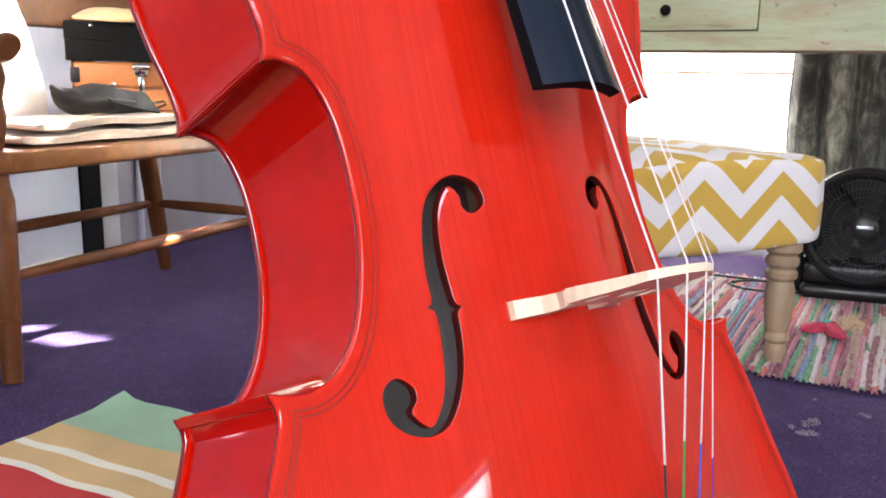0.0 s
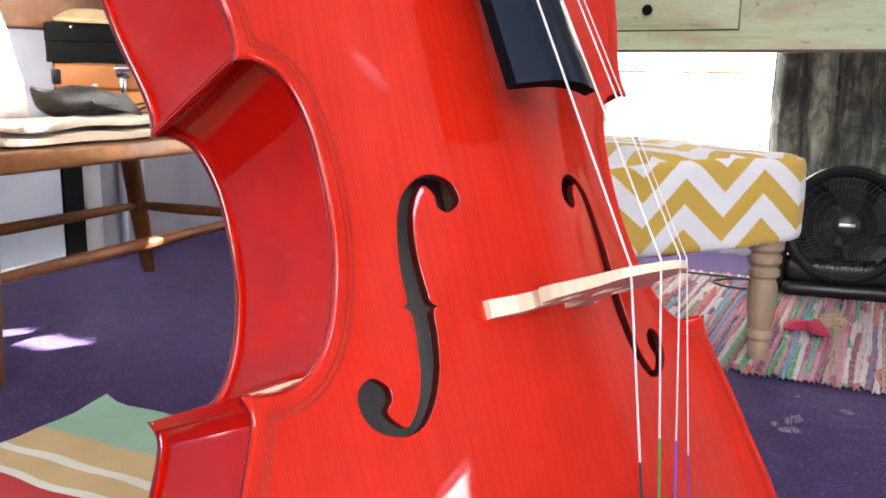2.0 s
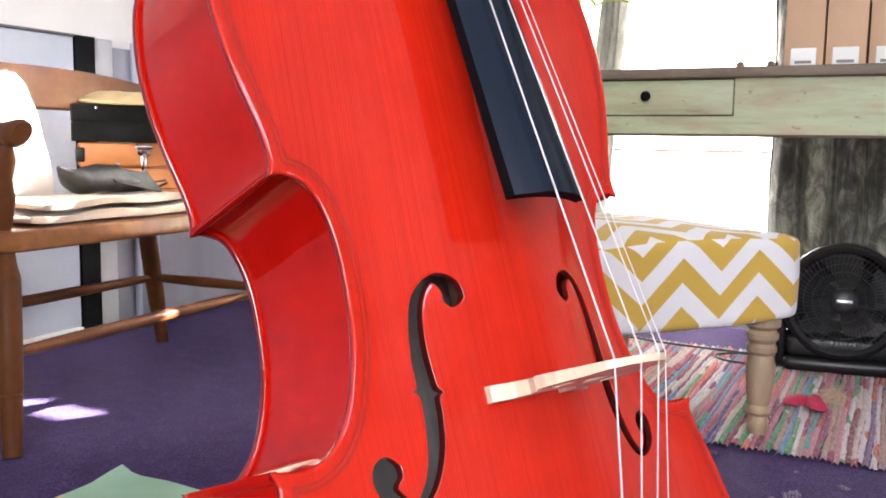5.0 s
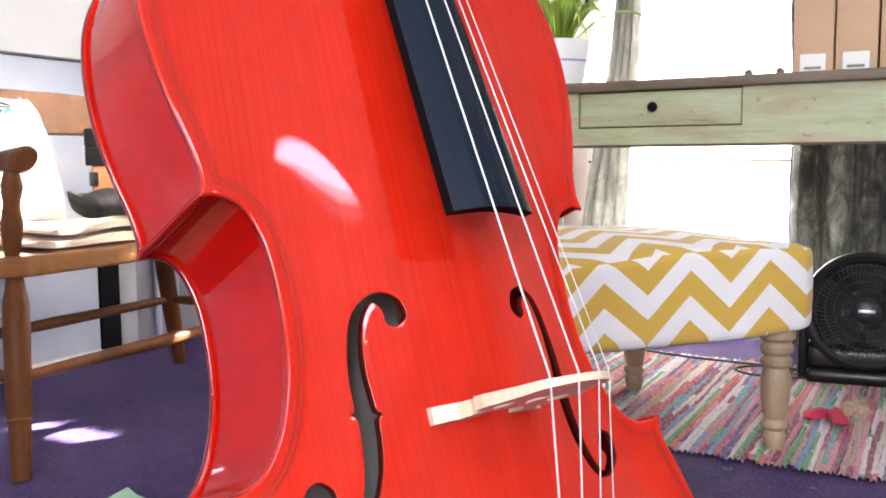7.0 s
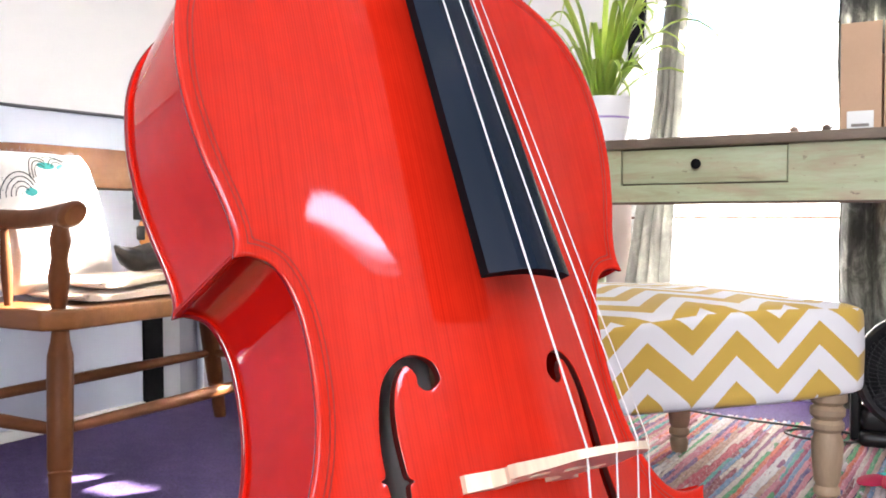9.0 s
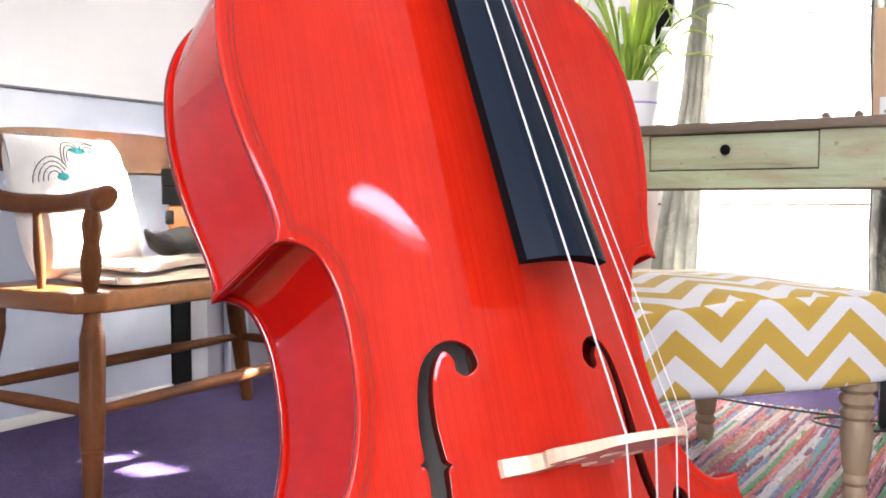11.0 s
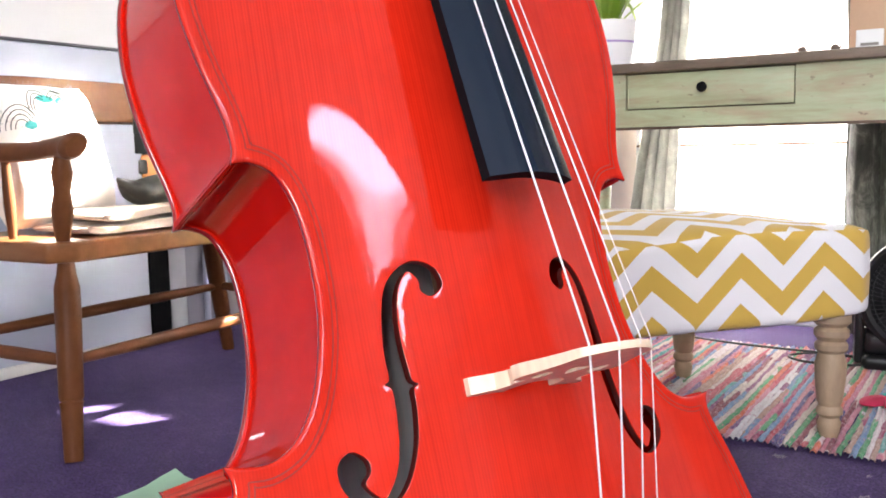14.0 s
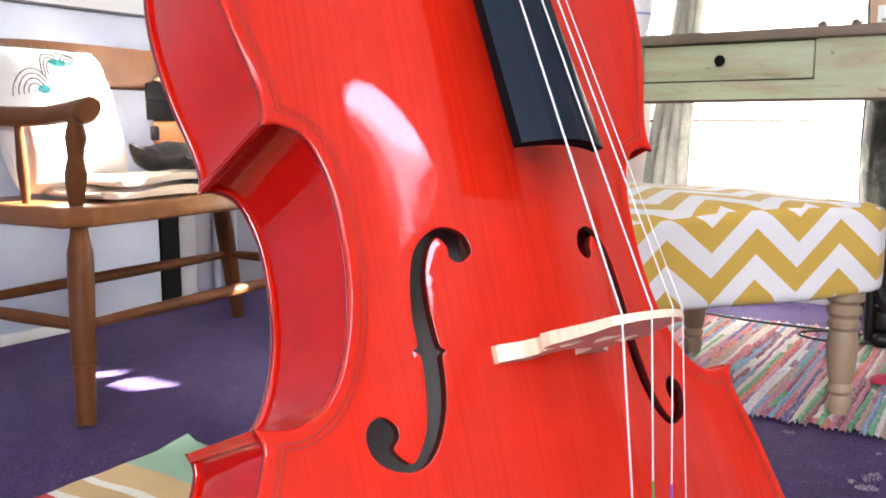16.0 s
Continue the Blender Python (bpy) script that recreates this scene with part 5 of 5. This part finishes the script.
# ---------------------------------------------------------------- rugs
kilim = thing("striped_rug", ROOM, "flat woven rug in sage, tan, cream and red stripes", "rug")
K_U0, K_U1 = -1.162, -0.42
bands = [(1.046, 0.912, "sage"), (0.912, 0.846, "tan"), (0.846, 0.828, "cream"), (0.828, 0.782, "tan"), (0.782, 0.766, "cream"), (0.766, 0.60, "red"), (0.60, 0.585, "cream"), (0.585, 0.45, "tan"), (0.45, 0.30, "sage")]
M_BAND = {"sage": stripe_cloth("sage_weave", (0.29, 0.46, 0.33)), "tan": stripe_cloth("tan_weave", (0.56, 0.40, 0.20)), "cream": stripe_cloth("cream_weave", (0.80, 0.72, 0.62)),
          "red": stripe_cloth("red_weave", (0.46, 0.035, 0.038))}
for v0, v1, c in bands:
    def f(s, t, v0=v0, v1=v1):
        u, v = K_U0 + (K_U1 - K_U0) * s, v0 + (v1 - v0) * t
        lift = 0.012 * max(0, 1 - (abs(u - K_U0) / 0.05)) ** 2 * max(0, 1 - abs(v - 1.046) / 0.08)
        return (u, v + 0.003 * math.sin(u * 40), 0.007 + lift + 0.001 * math.sin(v * 60 + u * 30))
    part("stripe", sheet(f, 30, 4, 0.005), M_BAND[c], kilim, f"{c} woven stripe")

rag = thing("rag_rug", room(0, 0, 0), "multicoloured rag rug of knotted cloth strips", "rug")
R_V0, R_V1, R_U0, R_U1 = 1.755, 2.66, -0.98, 1.02


def strip_mesh(seed, w):
    def f(s, t):
        k = 2 * s - 1
        y = (R_V1 - R_V0) * t + wobble((seed, 0, s), 3, 0.012, seed) * (1 if t > 0.95 or t < 0.05 else 0.3)
        pinch = 0.96 + 0.07 * math.sin(y * 60 + seed * 5 + 3 * math.sin(y * 23 + seed))
        x = k * w * pinch + 0.002 * math.sin(y * 11 + seed) + wobble((y, seed, 0), 22, 0.003, seed)
        z = 0.002 + 0.0062 * (1 - k * k) * (0.95 + 0.05 * math.sin(y * 95 + seed * 3)) + wobble((x, y, seed), 75, 0.0030, seed)
        return (x, y, max(0.001, z))
    return finish(sheet(f, 4, 150))


strips = [strip_mesh(i * 1.37, 0.0066) for i in range(9)]
for i in range(178):
    part("strip", strips[(i * 5 + i // 9) % 9], M_RAG, rag, at=pose(R_U0 + 0.0090 + i * 0.0112, R_V0 + 0.006 * math.sin(i * 2.1) + (0.014 if i % 7 == 3 else 0), 0.001))


# ---------------------------------------------------------------- things on the armchair
def in_chair(x, y, z, rx=0, ry=0, rz=0):
    return CHAIR @ pose(x, y, z, rx, ry, rz)


SEAT_TOP = SZ + 0.042
cushion = thing("cushion", in_chair(0.258, 0.305, SEAT_TOP + 0.005, -17, 0, 4), "white embroidered scatter cushion with dark and teal pattern", "cushion")
CU_W, CU_H, CU_T = 0.160, 0.175, 0.075


def pillow(sign):
    def f(s, t):
        x, z = 2 * s - 1, 2 * t - 1
        pin = 1 - 0.06 * (x * x + z * z - 1.2 * x * x * z * z)
        th = CU_T * max(0.0, (1 - x ** 4) * (1 - z ** 4)) ** 0.55
        return (CU_W * x * pin, sign * th + wobble((x, z, sign), 2.2, 0.006, 3), CU_H + CU_H * z * pin)
    return f


def pillow_mesh():
    bm = sheet(pillow(-1), 26, 24)
    me = bpy.data.meshes.new("t")
    other = sheet(pillow(1), 26, 24)
    other.to_mesh(me)
    other.free()
    bm.from_mesh(me)
    bmesh.ops.remove_doubles(bm, verts=bm.verts[:], dist=0.0015)
    return bm


part("cover", pillow_mesh(), M_CUSHION, cushion, angle=80)
M_THREAD = surface("dark_thread", (0.03, 0.035, 0.04), 0.8)
M_TEAL = surface("teal_thread", (0.05, 0.42, 0.42), 0.8, 0.3, 40, 300, 0.4, 0.001)


def on_cushion(x, z, lift=0.002):
    s, t = (x / CU_W + 1) / 2, (z / CU_H) / 2
    p = pillow(-1)(s, t)
    return (p[0], p[1] - lift, p[2])


for cx, cz, radii, a0, a1 in ((-0.150, 0.215, (0.058, 0.046, 0.034, 0.022), 0.5, 3.1), (-0.060, 0.262, (0.052, 0.041, 0.030), 0.9, 3.3), (0.015, 0.272, (0.040, 0.030), 0.2, 2.6),
                              (0.085, 0.262, (0.038, 0.028, 0.018), 0.2, 2.9), (0.150, 0.245, (0.034, 0.024, 0.014), 0.1, 2.9)):
    for r in radii:
        part("scallop", tube([on_cushion(0.70 * (cx + r * math.cos(a)), cz + r * math.sin(a)) for a in np.linspace(a0, a1, 11)], 0.0011, 5), M_THREAD, cushion, "dark embroidered scallop")
part("stem", tube([on_cushion(-0.02 + 0.125 * t, 0.315 - 0.03 * t * t + 0.004 * math.sin(9 * t)) for t in np.linspace(0, 1, 14)], 0.0010, 5), M_THREAD, cushion, "thin dark embroidered line")
rnd = random.Random(12)
for i in range(16):
    p = on_cushion(rnd.uniform(-0.140, -0.075), rnd.uniform(0.215, 0.268), 0.0015)
    part("stitch", lathe([(0.0005, -0.0006), (0.0014, 0.0), (0.0005, 0.0006)], 6, pose(*p, 90)), M_THREAD, cushion)
for cx, cz, w in ((-0.022, 0.290, 0.026), (-0.085, 0.222, 0.015), (0.020, 0.284, 0.013)):
    part("patch", sheet(lambda s, t, cx=cx, cz=cz, w=w: on_cushion(cx + w * (2 * s - 1) * math.sqrt(max(0.02, 1 - (2 * t - 1) ** 2)), cz + 0.010 * (2 * t - 1), 0.0015), 8, 5, 0.001), M_TEAL, cushion, "teal embroidered oval")


def fringe_mesh(seed):
    rr = random.Random(seed)
    bm = bmesh.new()
    for i in range(230):
        t = rr.uniform(0.03, 0.97)
        s = 1.0 if i % 3 else rr.uniform(0, 1)
        if s != 1.0:
            t = rr.choice((0.0, 1.0))
        p = Vector(pillow(-1)(s, t))
        d = Vector((rr.uniform(0.3, 1.0) if s == 1.0 else rr.uniform(-0.4, 0.4), rr.uniform(-0.6, 0.6), rr.uniform(-0.7, 0.5) if s == 1.0 else (1 if t else -0.2) * rr.uniform(0.4, 1))).normalized() * rr.uniform(0.008, 0.018)
        side = d.orthogonal().normalized() * 0.0013
        a, b, c = bm.verts.new(p + side), bm.verts.new(p - side), bm.verts.new(p + d)
        e = bm.verts.new(p + d.cross(side).normalized() * 0.0013)
        bm.faces.new((a, b, c)), bm.faces.new((b, e, c)), bm.faces.new((e, a, c))
    return bm


tagged(part("fringe", fringe_mesh(3), M_LINT, cushion, "short ragged fringe along the edges"), kind="stuff")

# folded blanket: one long cloth laid in loops
blanket = thing("folded_blanket", in_chair(0, 0, SEAT_TOP), "beige wool blanket folded in layers on the chair seat", "blanket")
_path = []
for x, z in ((0.64, 0.006), (0.45, 0.006), (0.25, 0.007), (0.155, 0.009), (0.138, 0.017), (0.158, 0.024), (0.25, 0.021), (0.42, 0.024), (0.58, 0.022), (0.615, 0.028), (0.59, 0.036), (0.42, 0.037), (0.26, 0.033), (0.19, 0.036),
             (0.178, 0.044), (0.20, 0.051), (0.32, 0.049), (0.50, 0.052), (0.60, 0.047)):
    _path.append((x, z))
_path = spline(_path, 4)


def blanket_cloth(s, t):
    k = s * (len(_path) - 1)
    i = min(int(k), len(_path) - 2)
    x, z = _path[i] + (_path[i + 1] - _path[i]) * (k - i)
    y = 0.088 + 0.215 * t + wobble((x, z * 20, 0), 5, 0.012, 2) * (1 - t) + 0.05 * max(0, x - 0.3) * t
    wave = 0.004 * math.sin(x * 22 + 2 * t) * min(1, z / 0.02)
    return (x + 0.03 * t, y, max(0.004, z + wave + wobble((x, y, z), 9, 0.003, 4)))


part("cloth", sheet(blanket_cloth, 110, 14, 0.0125), M_BLANKET, blanket, angle=60)

# black leather pouch lying on the blanket
pouch = thing("leather_pouch", in_chair(0, 0.205, SEAT_TOP + 0.052), "black leather pouch with a metal snap and strap loop", "pouch")


def pouch_body(s, t):
    x = 0.325 + 0.27 * s
    a = 2 * math.pi * t
    h = np.interp(s, [0, 0.06, 0.2, 0.42, 0.55, 0.8, 1], [0.006, 0.016, 0.028, 0.034, 0.034, 0.022, 0.010])
    zc = np.interp(s, [0, 0.06, 0.2, 0.42, 0.6, 1], [0.062, 0.048, 0.030, 0.036, 0.034, 0.012])
    d = np.interp(s, [0, 0.15, 0.5, 1], [0.006, 0.04, 0.055, 0.03])
    z = zc + h * math.sin(a)
    return (x, d * math.cos(a) * (1 + 0.1 * math.sin(8 * s)), max(0.001, z + wobble((x, t, 0), 14, 0.004, 6)))


pb = sheet(pouch_body, 26, 20)
bmesh.ops.remove_doubles(pb, verts=pb.verts[:], dist=0.0004)
bmesh.ops.holes_fill(pb, edges=pb.edges[:], sides=0)
part("pouch_body", pb, M_LEATHER, pouch, angle=60)
part("flap", sheet(lambda s, t: (0.44 + 0.15 * s, -0.060 + 0.045 * t + 0.006 * math.sin(4 * s), 0.030 + 0.038 * t - 0.030 * s * (1 - 0.3 * t)), 10, 6, 0.003), M_LEATHER, pouch)
part("snap", lathe([(0.007, 0.0), (0.0075, 0.003), (0.004, 0.006)], 14, pose(0.475, -0.030, 0.066, 30)), M_CHROME, pouch, "small metal snap")
part("strap_loop", tube([(0.585, 0, 0.012), (0.625, -0.01, 0.022), (0.662, -0.012, 0.026), (0.675, -0.006, 0.018), (0.655, 0.004, 0.009), (0.61, 0.006, 0.008), (0.585, 0.004, 0.010)], 0.0035, 8, flat=0.5), M_LEATHER, pouch)

# tan case with a clasp, a black case on it and a tan cap on top
tan = thing("tan_case", in_chair(0.585, 0.418, SEAT_TOP, 0, 0, -42), "orange-tan leather case with a chrome clasp on the seat", "case")
part("case_body", box(0.010, 0.275, 0.004, 0.062, 0.0, 0.105, 0.008, 3), M_TANCASE, tan)
part("lid", box(0.007, 0.278, 0.001, 0.065, 0.107, 0.172, 0.008, 3), M_TANCASE, tan)
clasp = part("clasp", box(0.150, 0.185, -0.011, 0.0005, 0.136, 0.170, 0.005), M_CHROME, tan, "chrome clasp")
part("clasp_roller", turned((0.146, -0.011, 0.160), (0.189, -0.011, 0.160), [(0, 0.006), (0.2, 0.0075), (0.8, 0.0075), (1, 0.006)], 14), M_CHROME, clasp)
part("hasp", box(0.160, 0.176, -0.004, 0.0035, 0.090, 0.137, 0.002), M_CHROME, clasp)
part("corner_strap", box(0.000, 0.022, -0.004, 0.020, 0.120, 0.158, 0.004), M_LEATHER, tan, "black corner strap")
part("seam", box(0.012, 0.273, 0.0022, 0.0050, 0.048, 0.0505), M_LEATHER, tan, "dark stitched seam")
black = thing("black_case", in_chair(0.575, 0.418, SEAT_TOP + 0.1725, 0, 0, -42), "flat black cloth-covered case lying on a tan case", "case")
part("case_body", box(0.0, 0.285, -0.004, 0.066, 0.0015, 0.0515, 0.0025, 2), M_BLACKCASE, black)
part("lid", box(-0.001, 0.286, -0.005, 0.067, 0.0522, 0.098, 0.0035, 2), M_BLACKCASE, black)
for x in (0.060, 0.215):
    part("stud", lathe([(0.0035, 0.0), (0.0035, 0.001), (0.0015, 0.002)], 10, pose(x, -0.0048, 0.088, 90)), M_CHROME, black, "small metal stud")
cap = thing("flat_cap", in_chair(0.690, 0.350, SEAT_TOP + 0.2712, 0, 0, -42), "flat tan woven cap lying on the black case", "cap")


def cap_mesh(s, t):
    a, r = 2 * math.pi * s, t
    x, y = 0.105 * r * math.cos(a), 0.070 * r * math.sin(a)
    return (x, y, 0.004 + 0.026 * (1 - r ** 3) + 0.006 * math.cos(2 * a) * r + wobble((x, y, 0), 18, 0.005, 7))


part("crown", sheet(cap_mesh, 32, 8, 0.004), M_STRAW, cap, angle=60)
part("brim", tube([(0.106 * math.cos(a), 0.071 * math.sin(a), 0.006 + 0.003 * math.cos(2 * a)) for a in np.linspace(0, 2 * math.pi, 33)[:-1]], 0.006, 8, True), M_STRAW, cap)


# ---------------------------------------------------------------- small things on the floor
cord = thing("power_cord", ROOM, "black power cord trailing over the rag rug", "cord")
part("cord_run", tube([(x, y, z) for x, y, z in spline([(-0.13, 2.60, 0.030), (-0.22, 2.47, 0.018), (-0.34, 2.44, 0.018), (-0.40, 2.49, 0.018), (-0.34, 2.54, 0.022), (-0.22, 2.53, 0.024), (-0.30, 2.56, 0.020), (-0.55, 2.58, 0.018),
                                                        (-0.80, 2.64, 0.018), (-1.05, 2.78, 0.005), (-1.25, 2.95, 0.005)], 6)], 0.0034, 8), M_CORD, cord)


def tuft_mesh(seed, n, spread, height, length):
    """A loose heap of short fibres."""
    rr = random.Random(seed)
    bm = bmesh.new()
    for _ in range(n):
        a, r = rr.uniform(0, 6.283), spread * math.sqrt(rr.random())
        p = Vector((r * math.cos(a), 0.6 * r * math.sin(a), rr.uniform(0.0005, height)))
        d = Vector((rr.uniform(-1, 1), rr.uniform(-1, 1), rr.uniform(-0.3, 0.5))).normalized() * length * rr.uniform(0.5, 1)
        s = d.orthogonal().normalized() * 0.0006
        q = p + d
        q.z = max(0.0005, q.z)
        m = (p + q) / 2 + Vector((0, 0, 0.002))
        bm.faces.new([bm.verts.new(v) for v in (p - s, m - s, m + s, p + s)])
        bm.faces.new([bm.verts.new(v) for v in (m - s, q - s, q + s, m + s)])
    return bm


for i, (px, py, r, n) in enumerate(((0.566, 1.388, 0.017, 150), (0.590, 1.432, 0.020, 110), (0.553, 1.412, 0.008, 40), (0.700, 1.470, 0.012, 40), (0.512, 1.640, 0.012, 90), (0.640, 1.545, 0.007, 24), (0.735, 1.375, 0.009, 24))):
    solo("lint", tuft_mesh(i, n * 2 // 3, r * 1.1, 0.002, 0.0045), M_LINT, pose(px, py, 0.001, 0, 0, 40 * i), "pale fluff lying on the purple carpet", "lint", kind="stuff")
toy = thing("cloth_toy", pose(0.815, 1.945, 0.014, 0, 0, 55), "crimson felt toy with a beige fluffy tail on the rug", "toy")


def felt(s, t):
    a = 2 * math.pi * s
    r = t * (0.045 + 0.018 * math.cos(3 * a + 0.5) + 0.010 * math.cos(5 * a))
    return (r * math.cos(a), r * math.sin(a), 0.006 + 0.016 * (1 - t * t) + wobble((r * math.cos(a), r * math.sin(a), 0), 30, 0.006, 2))


part("felt_body", sheet(felt, 30, 7, 0.003), M_REDCLOTH, toy, angle=60)
part("eye_spot", lathe([(0.008, 0), (0.009, 0.003), (0.004, 0.005)], 12, pose(0.012, 0.004, 0.022)), M_TEAL, toy, "teal felt dot")
tagged(part("tail", tuft_mesh(31, 260, 0.045, 0.022, 0.022), surface("beige_fluff", (0.55, 0.40, 0.26), 0.95, 0.2), toy, "beige fluffy tail", at=pose(0.065, -0.035, 0.003)), kind="stuff")
